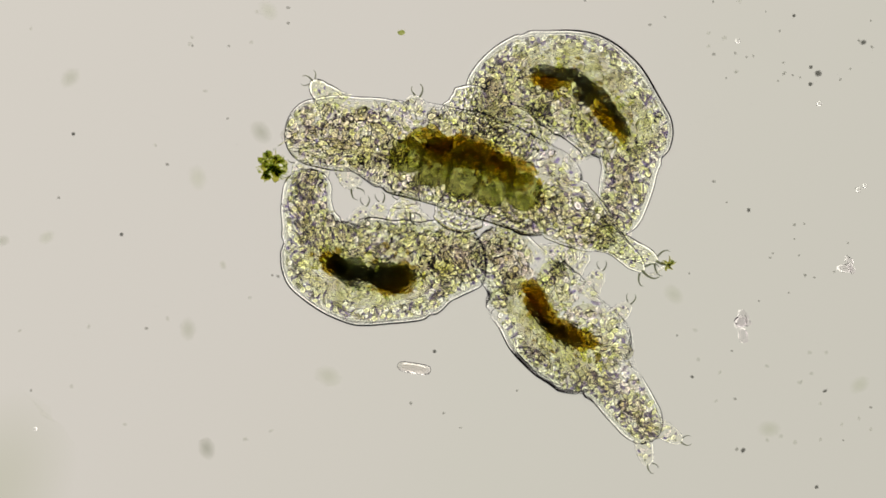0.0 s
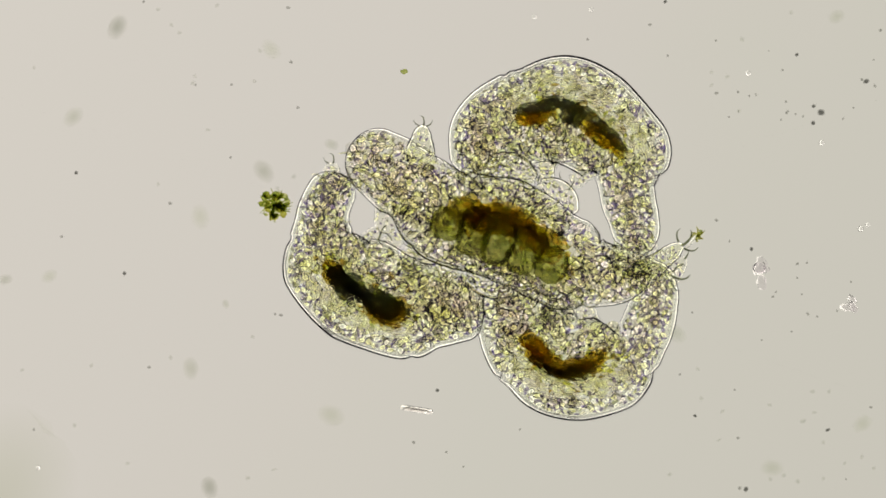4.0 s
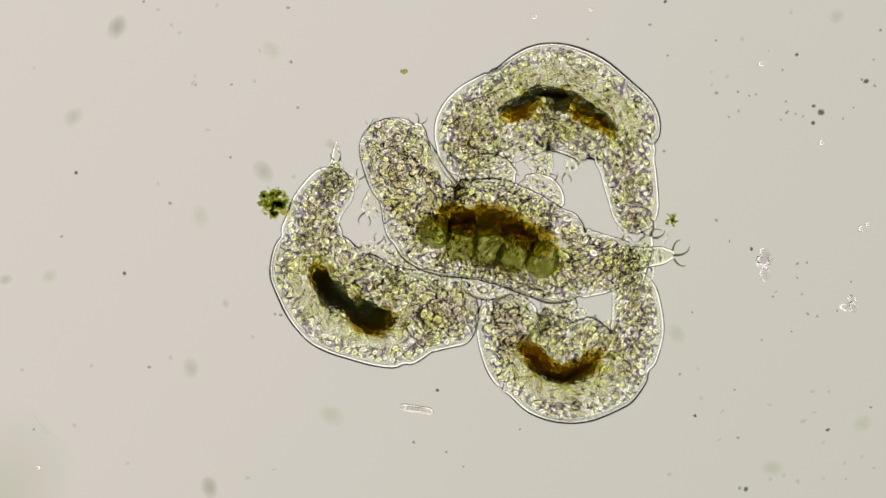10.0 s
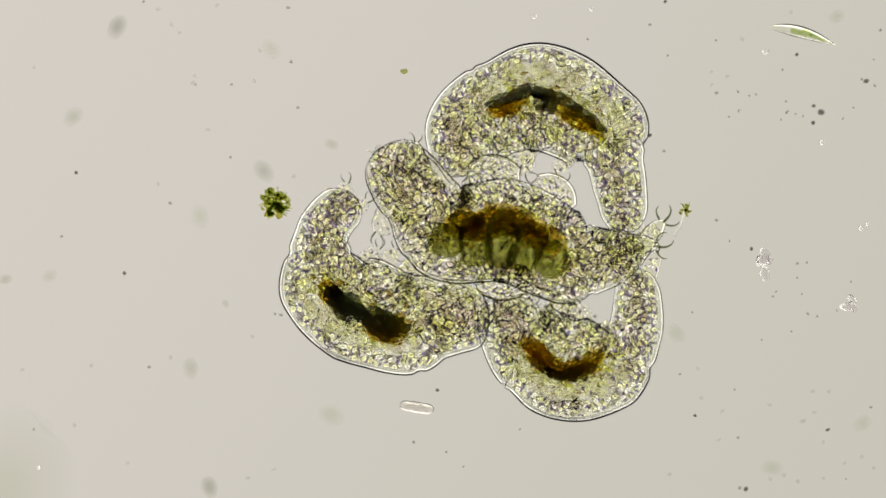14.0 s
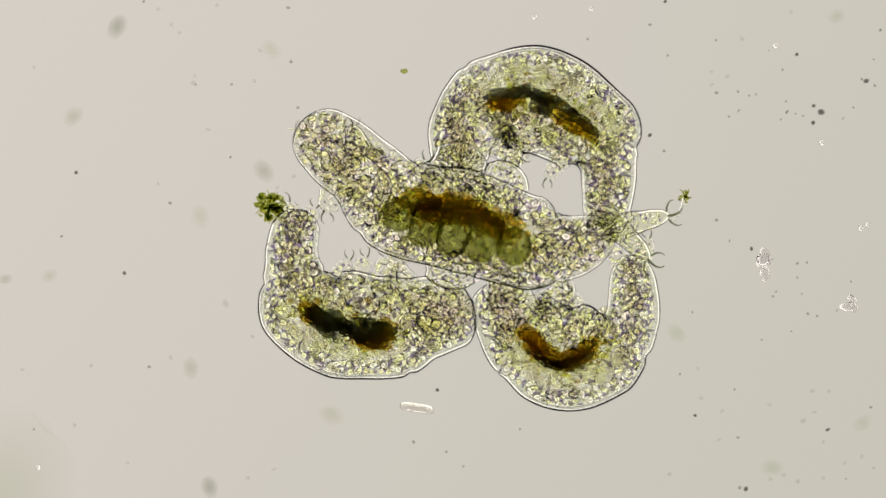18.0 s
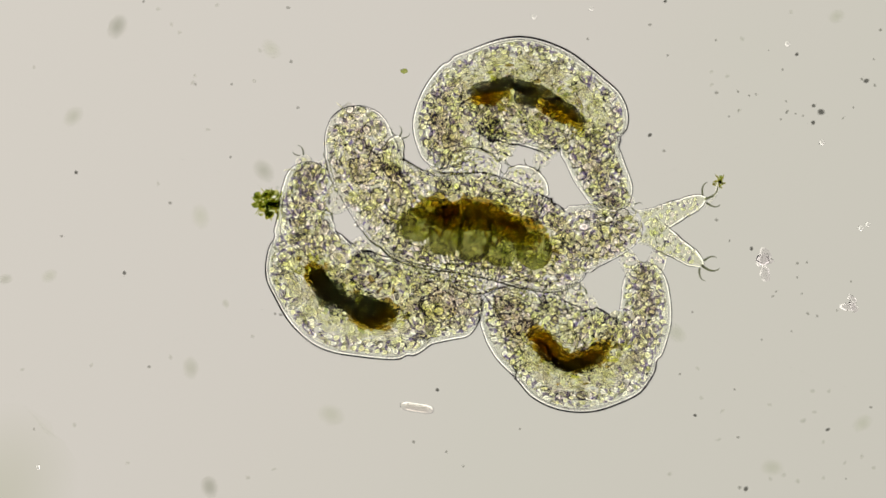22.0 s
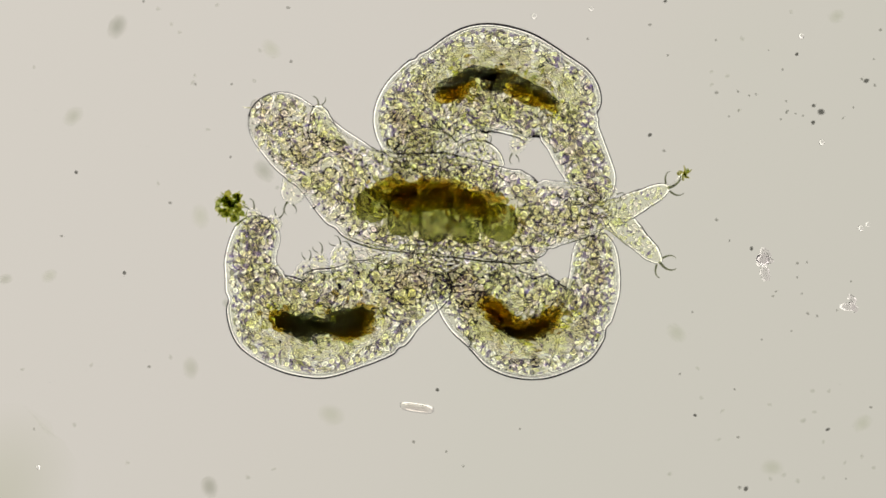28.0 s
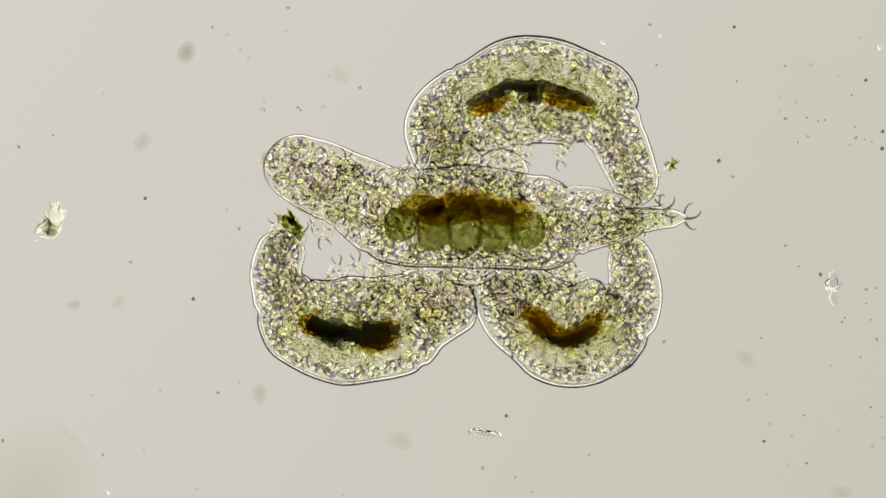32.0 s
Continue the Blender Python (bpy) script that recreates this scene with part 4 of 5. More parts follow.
    left_bear.at(1.0, (0.0500, -0.0515), (-0.0020, -0.0590), (-0.0412, -0.0689), (-0.0944, -0.0555), (-0.1309, -0.0279), (-0.1373, 0.0274), (-0.1096, 0.0778))
    left_bear.at(2.0, (0.0459, -0.0552), (-0.0066, -0.0590), (-0.0457, -0.0666), (-0.0934, -0.0435), (-0.1257, -0.0120), (-0.1326, 0.0427), (-0.1108, 0.0934))
    left_bear.at(3.0, (0.0453, -0.0609), (-0.0058, -0.0614), (-0.0444, -0.0632), (-0.0919, -0.0421), (-0.1225, -0.0122), (-0.1330, 0.0400), (-0.1132, 0.0882))
    left_bear.at(3.5, (0.0447, -0.0605), (-0.0067, -0.0636), (-0.0455, -0.0651), (-0.0926, -0.0418), (-0.1259, -0.0123), (-0.1333, 0.0405), (-0.1130, 0.0882))
    left_bear.at(5.5, (0.0506, -0.0580), (0.0012, -0.0706), (-0.0344, -0.0798), (-0.0834, -0.0607), (-0.1212, -0.0382), (-0.1389, 0.0123), (-0.1205, 0.0603))
    left_bear.at(6.0, (0.0499, -0.0581), (-0.0003, -0.0684), (-0.0369, -0.0777), (-0.0869, -0.0603), (-0.1247, -0.0383), (-0.1418, 0.0136), (-0.1237, 0.0629))
    left_bear.at(7.0, (0.0447, -0.0610), (-0.0081, -0.0685), (-0.0475, -0.0763), (-0.0978, -0.0546), (-0.1317, -0.0245), (-0.1409, 0.0305), (-0.1144, 0.0804))
    left_bear.at(8.0, (0.0491, -0.0620), (-0.0030, -0.0688), (-0.0415, -0.0766), (-0.0913, -0.0558), (-0.1223, -0.0252), (-0.1275, 0.0295), (-0.1083, 0.0807))
    left_bear.at(9.0, (0.0467, -0.0609), (-0.0068, -0.0692), (-0.0470, -0.0791), (-0.0988, -0.0592), (-0.1346, -0.0293), (-0.1416, 0.0280), (-0.1176, 0.0798))
    left_bear.at(10.0, (0.0402, -0.0667), (-0.0155, -0.0719), (-0.0587, -0.0795), (-0.1101, -0.0556), (-0.1392, -0.0202), (-0.1430, 0.0376), (-0.1087, 0.0859))
    left_bear.at(11.0, (0.0453, -0.0597), (-0.0092, -0.0689), (-0.0504, -0.0785), (-0.1022, -0.0553), (-0.1359, -0.0242), (-0.1387, 0.0341), (-0.1087, 0.0832))
    left_bear.at(12.0, (0.0460, -0.0617), (-0.0078, -0.0684), (-0.0482, -0.0764), (-0.0997, -0.0555), (-0.1314, -0.0240), (-0.1389, 0.0331), (-0.1142, 0.0833))
    left_bear.at(13.0, (0.0496, -0.0736), (-0.0039, -0.0822), (-0.0446, -0.0911), (-0.0942, -0.0718), (-0.1284, -0.0430), (-0.1359, 0.0130), (-0.0998, 0.0536))
    left_bear.at(14.0, (0.0516, -0.0704), (-0.0027, -0.0785), (-0.0429, -0.0875), (-0.0930, -0.0665), (-0.1288, -0.0391), (-0.1335, 0.0177), (-0.0995, 0.0598))
    left_bear.at(14.5, (0.0529, -0.0667), (-0.0017, -0.0773), (-0.0428, -0.0849), (-0.0932, -0.0662), (-0.1304, -0.0387), (-0.1365, 0.0175), (-0.1026, 0.0600))
    left_bear.at(16.5, (0.0406, -0.0646), (-0.0133, -0.0770), (-0.0539, -0.0867), (-0.1074, -0.0793), (-0.1499, -0.0608), (-0.1670, -0.0076), (-0.1496, 0.0440))
    left_bear.at(17.0, (0.0372, -0.0703), (-0.0145, -0.0841), (-0.0531, -0.0975), (-0.1037, -0.0854), (-0.1454, -0.0665), (-0.1623, -0.0172), (-0.1378, 0.0272))
    left_bear.at(18.0, (0.0348, -0.0645), (-0.0178, -0.0796), (-0.0577, -0.0914), (-0.1113, -0.0827), (-0.1527, -0.0626), (-0.1681, -0.0093), (-0.1590, 0.0438))
    left_bear.at(19.0, (0.0439, -0.0673), (-0.0092, -0.0844), (-0.0487, -0.0959), (-0.1031, -0.0821), (-0.1384, -0.0524), (-0.1475, 0.0061), (-0.1222, 0.0598))
    left_bear.at(20.0, (0.0428, -0.0722), (-0.0118, -0.0821), (-0.0528, -0.0927), (-0.1033, -0.0728), (-0.1317, -0.0384), (-0.1332, 0.0183), (-0.1036, 0.0676))
    left_bear.at(21.0, (0.0468, -0.0660), (-0.0105, -0.0687), (-0.0532, -0.0773), (-0.1052, -0.0577), (-0.1367, -0.0211), (-0.1438, 0.0353), (-0.1142, 0.0858))
    left_bear.at(22.0, (0.0439, -0.0588), (-0.0142, -0.0630), (-0.0568, -0.0706), (-0.1115, -0.0541), (-0.1442, -0.0191), (-0.1545, 0.0405), (-0.1438, 0.0972))
    left_bear.at(23.0, (0.0394, -0.0552), (-0.0154, -0.0573), (-0.0559, -0.0589), (-0.1096, -0.0452), (-0.1436, -0.0178), (-0.1552, 0.0371), (-0.1442, 0.0879))
    left_bear.at(24.0, (0.0437, -0.0618), (-0.0146, -0.0607), (-0.0579, -0.0650), (-0.1077, -0.0380), (-0.1378, -0.0013), (-0.1467, 0.0559), (-0.1127, 0.1018))
    left_bear.at(24.5, (0.0470, -0.0610), (-0.0091, -0.0655), (-0.0505, -0.0659), (-0.1010, -0.0426), (-0.1341, -0.0098), (-0.1417, 0.0468), (-0.1127, 0.0930))
    left_bear.at(26.5, (0.0202, -0.0332), (-0.0350, -0.0489), (-0.0756, -0.0648), (-0.1316, -0.0559), (-0.1720, -0.0319), (-0.1943, 0.0226), (-0.1776, 0.0793))
    left_bear.at(27.0, (0.0159, -0.0380), (-0.0357, -0.0595), (-0.0723, -0.0789), (-0.1260, -0.0688), (-0.1676, -0.0479), (-0.1921, 0.0016), (-0.1724, 0.0509))
    left_bear.at(28.0, (-0.0012, -0.0136), (-0.0469, -0.0488), (-0.0831, -0.0724), (-0.1393, -0.0826), (-0.1868, -0.0729), (-0.2141, -0.0200), (-0.2000, 0.0361))
    left_bear.at(29.0, (-0.0223, -0.0184), (-0.0728, -0.0455), (-0.1122, -0.0641), (-0.1671, -0.0738), (-0.2127, -0.0617), (-0.2418, -0.0085), (-0.2369, 0.0485))
    left_bear.at(29.5, (-0.0223, -0.0184), (-0.0728, -0.0456), (-0.1122, -0.0641), (-0.1671, -0.0738), (-0.2127, -0.0617), (-0.2418, -0.0085), (-0.2369, 0.0485))
    left_bear.at(29.7, (-0.0171, -0.0209), (-0.0703, -0.0373), (-0.1117, -0.0481), (-0.1606, -0.0682), (-0.2030, -0.0831), (-0.2518, -0.0744), (-0.2672, -0.0268))
    left_bear.at(29.8, (-0.0159, -0.0195), (-0.0752, -0.0245), (-0.1173, -0.0346), (-0.1685, -0.0621), (-0.2094, -0.0894), (-0.2590, -0.0986), (-0.2973, -0.0583))
    left_bear.at(30.0, (-0.0351, -0.0237), (-0.0910, -0.0423), (-0.1324, -0.0580), (-0.1903, -0.0565), (-0.2344, -0.0368), (-0.2674, 0.0170), (-0.2703, 0.0769))
    left_bear.at(31.0, (-0.0440, -0.0122), (-0.0977, -0.0357), (-0.1373, -0.0560), (-0.1933, -0.0630), (-0.2415, -0.0564), (-0.2743, -0.0058), (-0.2698, 0.0500))
    left_bear.at(32.0, (-0.0457, -0.0155), (-0.0958, -0.0401), (-0.1323, -0.0606), (-0.1862, -0.0610), (-0.2314, -0.0484), (-0.2629, -0.0040), (-0.2509, 0.0486))
    left_bear.go()
    right_bear.at(0.0, (0.0517, -0.0234), (0.0832, -0.0707), (0.0976, -0.0938), (0.1328, -0.1289), (0.1702, -0.1619), (0.2001, -0.2004), (0.2350, -0.2492))
    right_bear.at(0.2, (0.0561, -0.0236), (0.0762, -0.0776), (0.0927, -0.0987), (0.1337, -0.1257), (0.1776, -0.1512), (0.2155, -0.1801), (0.2666, -0.2112))
    right_bear.at(0.4, (0.0618, -0.0271), (0.0681, -0.0856), (0.0889, -0.1045), (0.1361, -0.1221), (0.1858, -0.1395), (0.2301, -0.1589), (0.2920, -0.1637))
    right_bear.at(0.7, (0.0555, -0.0366), (0.0618, -0.0947), (0.0815, -0.1126), (0.1300, -0.1270), (0.1819, -0.1326), (0.2283, -0.1237), (0.2888, -0.1067))
    right_bear.at(1.0, (0.0653, -0.0405), (0.0754, -0.0948), (0.0909, -0.1147), (0.1382, -0.1300), (0.1866, -0.1217), (0.2242, -0.0954), (0.2476, -0.0312))
    right_bear.at(2.0, (0.0661, -0.0461), (0.0753, -0.0991), (0.0899, -0.1179), (0.1361, -0.1298), (0.1819, -0.1180), (0.2154, -0.0890), (0.2291, -0.0244))
    right_bear.at(3.0, (0.0716, -0.0354), (0.0755, -0.0905), (0.0895, -0.1093), (0.1340, -0.1295), (0.1810, -0.1235), (0.2169, -0.0937), (0.2366, -0.0311))
    right_bear.at(3.5, (0.0737, -0.0361), (0.0783, -0.0915), (0.0946, -0.1112), (0.1398, -0.1318), (0.1882, -0.1263), (0.2245, -0.0951), (0.2420, -0.0309))
    right_bear.at(5.5, (0.0711, -0.0322), (0.0691, -0.0849), (0.0852, -0.0988), (0.1243, -0.1264), (0.1699, -0.1218), (0.2066, -0.0958), (0.2254, -0.0365))
    right_bear.at(6.0, (0.0682, -0.0349), (0.0693, -0.0873), (0.0816, -0.1029), (0.1213, -0.1284), (0.1655, -0.1262), (0.1995, -0.0992), (0.2097, -0.0411))
    right_bear.at(7.0, (0.0665, -0.0454), (0.0707, -0.0968), (0.0880, -0.1080), (0.1273, -0.1332), (0.1720, -0.1294), (0.2061, -0.1032), (0.2150, -0.0442))
    right_bear.at(8.0, (0.0649, -0.0484), (0.0726, -0.0986), (0.0888, -0.1110), (0.1283, -0.1360), (0.1725, -0.1293), (0.2062, -0.1030), (0.2112, -0.0440))
    right_bear.at(9.0, (0.0678, -0.0488), (0.0736, -0.1000), (0.0912, -0.1116), (0.1318, -0.1362), (0.1768, -0.1307), (0.2094, -0.1019), (0.2070, -0.0413))
    right_bear.at(10.0, (0.0677, -0.0513), (0.0769, -0.1036), (0.0926, -0.1184), (0.1371, -0.1358), (0.1825, -0.1244), (0.2153, -0.0962), (0.2121, -0.0349))
    right_bear.at(11.0, (0.0663, -0.0520), (0.0769, -0.1044), (0.0939, -0.1188), (0.1364, -0.1413), (0.1825, -0.1327), (0.2151, -0.1031), (0.2160, -0.0413))
    right_bear.at(12.0, (0.0684, -0.0484), (0.0763, -0.1007), (0.0906, -0.1164), (0.1341, -0.1381), (0.1793, -0.1302), (0.2125, -0.1025), (0.2134, -0.0412))
    right_bear.at(13.0, (0.0697, -0.0466), (0.0761, -0.0989), (0.0900, -0.1149), (0.1344, -0.1330), (0.1797, -0.1233), (0.2109, -0.0929), (0.2137, -0.0299))
    right_bear.at(14.0, (0.0674, -0.0499), (0.0795, -0.1002), (0.0960, -0.1147), (0.1390, -0.1333), (0.1836, -0.1247), (0.2138, -0.0939), (0.2167, -0.0324))
    right_bear.at(14.5, (0.0706, -0.0505), (0.0808, -0.1017), (0.0993, -0.1147), (0.1414, -0.1376), (0.1867, -0.1258), (0.2164, -0.0946), (0.2128, -0.0323))
    right_bear.at(16.5, (0.0656, -0.0392), (0.0762, -0.0885), (0.0960, -0.1002), (0.1365, -0.1252), (0.1809, -0.1160), (0.2121, -0.0853), (0.2131, -0.0253))
    right_bear.at(17.0, (0.0625, -0.0363), (0.0720, -0.0860), (0.0899, -0.0988), (0.1321, -0.1201), (0.1763, -0.1116), (0.2089, -0.0844), (0.2099, -0.0249))
    right_bear.at(18.0, (0.0617, -0.0352), (0.0742, -0.0861), (0.0909, -0.1013), (0.1352, -0.1220), (0.1793, -0.1097), (0.2105, -0.0800), (0.2098, -0.0168))
    right_bear.at(19.0, (0.0592, -0.0347), (0.0741, -0.0833), (0.0921, -0.0962), (0.1343, -0.1173), (0.1793, -0.1093), (0.2118, -0.0835), (0.2055, -0.0244))
    right_bear.at(20.0, (0.0627, -0.0485), (0.0802, -0.0977), (0.0998, -0.1108), (0.1459, -0.1285), (0.1909, -0.1135), (0.2211, -0.0833), (0.2102, -0.0222))
    right_bear.at(21.0, (0.0692, -0.0479), (0.0840, -0.0979), (0.1036, -0.1109), (0.1504, -0.1285), (0.1947, -0.1168), (0.2244, -0.0841), (0.2173, -0.0226))
    right_bear.at(22.0, (0.0668, -0.0430), (0.0832, -0.0912), (0.1030, -0.1029), (0.1460, -0.1235), (0.1913, -0.1143), (0.2235, -0.0852), (0.2245, -0.0251))
    right_bear.at(23.0, (0.0671, -0.0399), (0.0786, -0.0911), (0.0980, -0.1037), (0.1417, -0.1252), (0.1863, -0.1182), (0.2199, -0.0900), (0.2109, -0.0310))
    right_bear.at(24.0, (0.0634, -0.0408), (0.0761, -0.0909), (0.0955, -0.1026), (0.1416, -0.1196), (0.1847, -0.1039), (0.2131, -0.0727), (0.2018, -0.0105))
    right_bear.at(24.5, (0.0653, -0.0408), (0.0781, -0.0903), (0.0972, -0.1020), (0.1414, -0.1191), (0.1841, -0.1017), (0.2129, -0.0701), (0.2015, -0.0101))
    right_bear.at(26.5, (0.0435, -0.0183), (0.0568, -0.0684), (0.0773, -0.0787), (0.1195, -0.1015), (0.1654, -0.0932), (0.1963, -0.0626), (0.1896, -0.0006))
    right_bear.at(27.0, (0.0316, -0.0178), (0.0495, -0.0646), (0.0691, -0.0774), (0.1113, -0.0960), (0.1546, -0.0838), (0.1850, -0.0566), (0.1773, 0.0055))
    right_bear.at(28.0, (0.0137, -0.0130), (0.0309, -0.0590), (0.0500, -0.0692), (0.0926, -0.0872), (0.1359, -0.0771), (0.1660, -0.0496), (0.1686, 0.0096))
    right_bear.at(29.0, (0.0025, 0.0037), (0.0201, -0.0432), (0.0397, -0.0546), (0.0814, -0.0729), (0.1237, -0.0559), (0.1556, -0.0303), (0.1444, 0.0286))
    right_bear.at(29.8, (0.0035, 0.0010), (0.0205, -0.0468), (0.0410, -0.0564), (0.0836, -0.0749), (0.1264, -0.0592), (0.1561, -0.0322), (0.1446, 0.0269))
    right_bear.at(30.0, (-0.0050, 0.0011), (0.0152, -0.0456), (0.0356, -0.0553), (0.0801, -0.0691), (0.1224, -0.0543), (0.1507, -0.0252), (0.1387, 0.0338))
    right_bear.at(31.0, (-0.0126, 0.0083), (0.0077, -0.0396), (0.0279, -0.0524), (0.0722, -0.0666), (0.1158, -0.0501), (0.1456, -0.0209), (0.1308, 0.0405))
    right_bear.at(32.0, (-0.0163, 0.0084), (-0.0015, -0.0395), (0.0190, -0.0503), (0.0627, -0.0669), (0.1061, -0.0530), (0.1358, -0.0285), (0.1277, 0.0326))
    right_bear.go()
    middle_bear.at(0.0, (-0.1729, 0.0819), (-0.0994, 0.0810), (-0.0367, 0.0647), (0.0357, 0.0462), (0.1072, 0.0176), (0.1492, -0.0108), (0.1921, -0.0367), (0.2419, -0.0572), (0.2263, -0.0685))
    middle_bear.at(0.4, (-0.1146, 0.1199), (-0.0525, 0.0853), (-0.0171, 0.0469), (0.0488, 0.0338), (0.1166, -0.0027), (0.1555, -0.0360), (0.1991, -0.0539), (0.2200, 0.0004), (0.2357, -0.0747))
    middle_bear.at(0.7, (-0.1098, 0.1256), (-0.0523, 0.0817), (-0.0119, 0.0380), (0.0544, 0.0192), (0.1207, -0.0202), (0.1635, -0.0482), (0.2091, -0.0582), (0.2169, 0.0004), (0.2545, -0.0653))
    middle_bear.at(1.0, (-0.1003, 0.1563), (-0.0616, 0.0876), (-0.0151, 0.0370), (0.0516, 0.0170), (0.1172, -0.0153), (0.1614, -0.0410), (0.2059, -0.0521), (0.2169, 0.0036), (0.2169, -0.0497))
    middle_bear.at(2.0, (-0.0880, 0.0910), (-0.0313, 0.0712), (0.0067, 0.0319), (0.0673, 0.0142), (0.1269, -0.0217), (0.1659, -0.0365), (0.2062, -0.0372), (0.2200, 0.0161), (0.2200, -0.0309))
    middle_bear.at(3.0, (-0.1006, 0.0882), (-0.0364, 0.0674), (0.0066, 0.0326), (0.0724, 0.0151), (0.1327, -0.0171), (0.1771, -0.0274), (0.2218, -0.0233), (0.2419, 0.0038), (0.2387, -0.0182))
    middle_bear.at(3.5, (-0.0962, 0.0976), (-0.0353, 0.0661), (0.0103, 0.0292), (0.0741, 0.0131), (0.1373, -0.0190), (0.1858, -0.0307), (0.2342, -0.0226), (0.2701, 0.0006), (0.2544, -0.0307))
    middle_bear.at(5.5, (-0.1580, 0.1429), (-0.0851, 0.0985), (-0.0291, 0.0534), (0.0395, 0.0327), (0.1055, -0.0061), (0.1513, -0.0300), (0.2030, -0.0308), (0.2262, 0.0256), (0.2387, -0.0245))
    middle_bear.at(6.0, (-0.1609, 0.1402), (-0.0914, 0.0954), (-0.0364, 0.0507), (0.0313, 0.0330), (0.0967, 0.0052), (0.1458, -0.0055), (0.1968, -0.0057), (0.2199, 0.0225), (0.2168, -0.0182))
    middle_bear.at(7.0, (-0.0748, 0.1744), (-0.0613, 0.0955), (-0.0270, 0.0377), (0.0451, 0.0223), (0.1138, -0.0080), (0.1652, -0.0122), (0.2150, 0.0041), (0.2356, 0.0319), (0.2293, -0.0308))
    middle_bear.at(8.0, (-0.0850, 0.1515), (-0.0575, 0.0796), (-0.0138, 0.0312), (0.0561, 0.0217), (0.1220, -0.0086), (0.1724, -0.0183), (0.2212, -0.0022), (0.2231, 0.0350), (0.2575, 0.0036))
    middle_bear.at(9.0, (-0.1094, 0.1388), (-0.0592, 0.0760), (-0.0110, 0.0299), (0.0585, 0.0166), (0.1245, -0.0137), (0.1751, -0.0187), (0.2213, -0.0057), (0.2231, 0.0067), (0.2544, 0.0005))
    middle_bear.at(10.0, (-0.0749, 0.1409), (-0.0397, 0.0749), (-0.0074, 0.0247), (0.0590, 0.0155), (0.1238, -0.0114), (0.1714, -0.0184), (0.2185, -0.0101), (0.2293, 0.0161), (0.2575, -0.0058))
    middle_bear.at(11.0, (-0.0829, 0.1510), (-0.0517, 0.0804), (-0.0077, 0.0343), (0.0613, 0.0188), (0.1262, -0.0143), (0.1766, -0.0155), (0.2248, -0.0069), (0.2262, 0.0286), (0.2763, 0.0004))
    middle_bear.at(12.0, (-0.0954, 0.1572), (-0.0635, 0.0857), (-0.0147, 0.0333), (0.0569, 0.0201), (0.1253, -0.0098), (0.1746, -0.0157), (0.2213, -0.0026), (0.2262, 0.0380), (0.2669, 0.0129))
    middle_bear.at(13.0, (-0.0807, 0.1017), (-0.0342, 0.0600), (0.0096, 0.0204), (0.0726, 0.0172), (0.1348, -0.0120), (0.1795, -0.0090), (0.2245, 0.0034), (0.2356, 0.0380), (0.2701, 0.0223))
    middle_bear.at(14.0, (-0.0716, 0.1107), (-0.0326, 0.0598), (0.0054, 0.0143), (0.0721, 0.0154), (0.1333, -0.0116), (0.1783, -0.0123), (0.2210, 0.0046), (0.2450, 0.0317), (0.2387, 0.0035))
    middle_bear.at(14.5, (-0.0923, 0.1090), (-0.0441, 0.0602), (-0.0088, 0.0150), (0.0561, 0.0218), (0.1157, -0.0057), (0.1608, -0.0058), (0.2055, 0.0105), (0.2262, 0.0285), (0.2199, -0.0122))
    middle_bear.at(16.5, (-0.1765, 0.1275), (-0.1059, 0.0818), (-0.0495, 0.0441), (0.0201, 0.0276), (0.0935, 0.0124), (0.1483, 0.0003), (0.2029, 0.0082), (0.2544, 0.0473), (0.2607, 0.0034))
    middle_bear.at(17.0, (-0.1798, 0.0798), (-0.1008, 0.0749), (-0.0447, 0.0404), (0.0256, 0.0247), (0.0944, 0.0087), (0.1436, -0.0123), (0.1963, 0.0034), (0.2231, 0.0379), (0.2450, 0.0316))
    middle_bear.at(18.0, (-0.1599, 0.1382), (-0.0991, 0.0910), (-0.0483, 0.0435), (0.0203, 0.0273), (0.0933, 0.0037), (0.1430, 0.0006), (0.1926, 0.0238), (0.2513, 0.0379), (0.2293, -0.0123))
    middle_bear.at(19.0, (-0.1134, 0.1824), (-0.0832, 0.1053), (-0.0448, 0.0453), (0.0277, 0.0287), (0.0970, 0.0066), (0.1492, 0.0099), (0.2024, 0.0291), (0.2544, 0.0598), (0.2607, -0.0092))
    middle_bear.at(20.0, (-0.0923, 0.0963), (-0.0409, 0.0449), (-0.0060, 0.0057), (0.0573, 0.0093), (0.1206, -0.0029), (0.1629, 0.0105), (0.2084, 0.0296), (0.2481, 0.0817), (0.2701, 0.0034))
    middle_bear.at(21.0, (-0.0615, 0.1398), (-0.0514, 0.0662), (-0.0114, 0.0156), (0.0562, 0.0124), (0.1252, -0.0029), (0.1725, 0.0126), (0.2215, 0.0249), (0.2795, 0.0660), (0.2857, -0.0092))
    middle_bear.at(22.0, (-0.1052, 0.1579), (-0.0826, 0.0795), (-0.0289, 0.0321), (0.0429, 0.0218), (0.1156, 0.0002), (0.1671, 0.0128), (0.2216, 0.0245), (0.2920, 0.0566), (0.2889, -0.0186))
    middle_bear.at(23.0, (-0.1178, 0.1724), (-0.0830, 0.0990), (-0.0327, 0.0441), (0.0375, 0.0292), (0.1113, 0.0082), (0.1583, 0.0061), (0.2089, 0.0185), (0.2607, 0.0534), (0.2669, -0.0187))
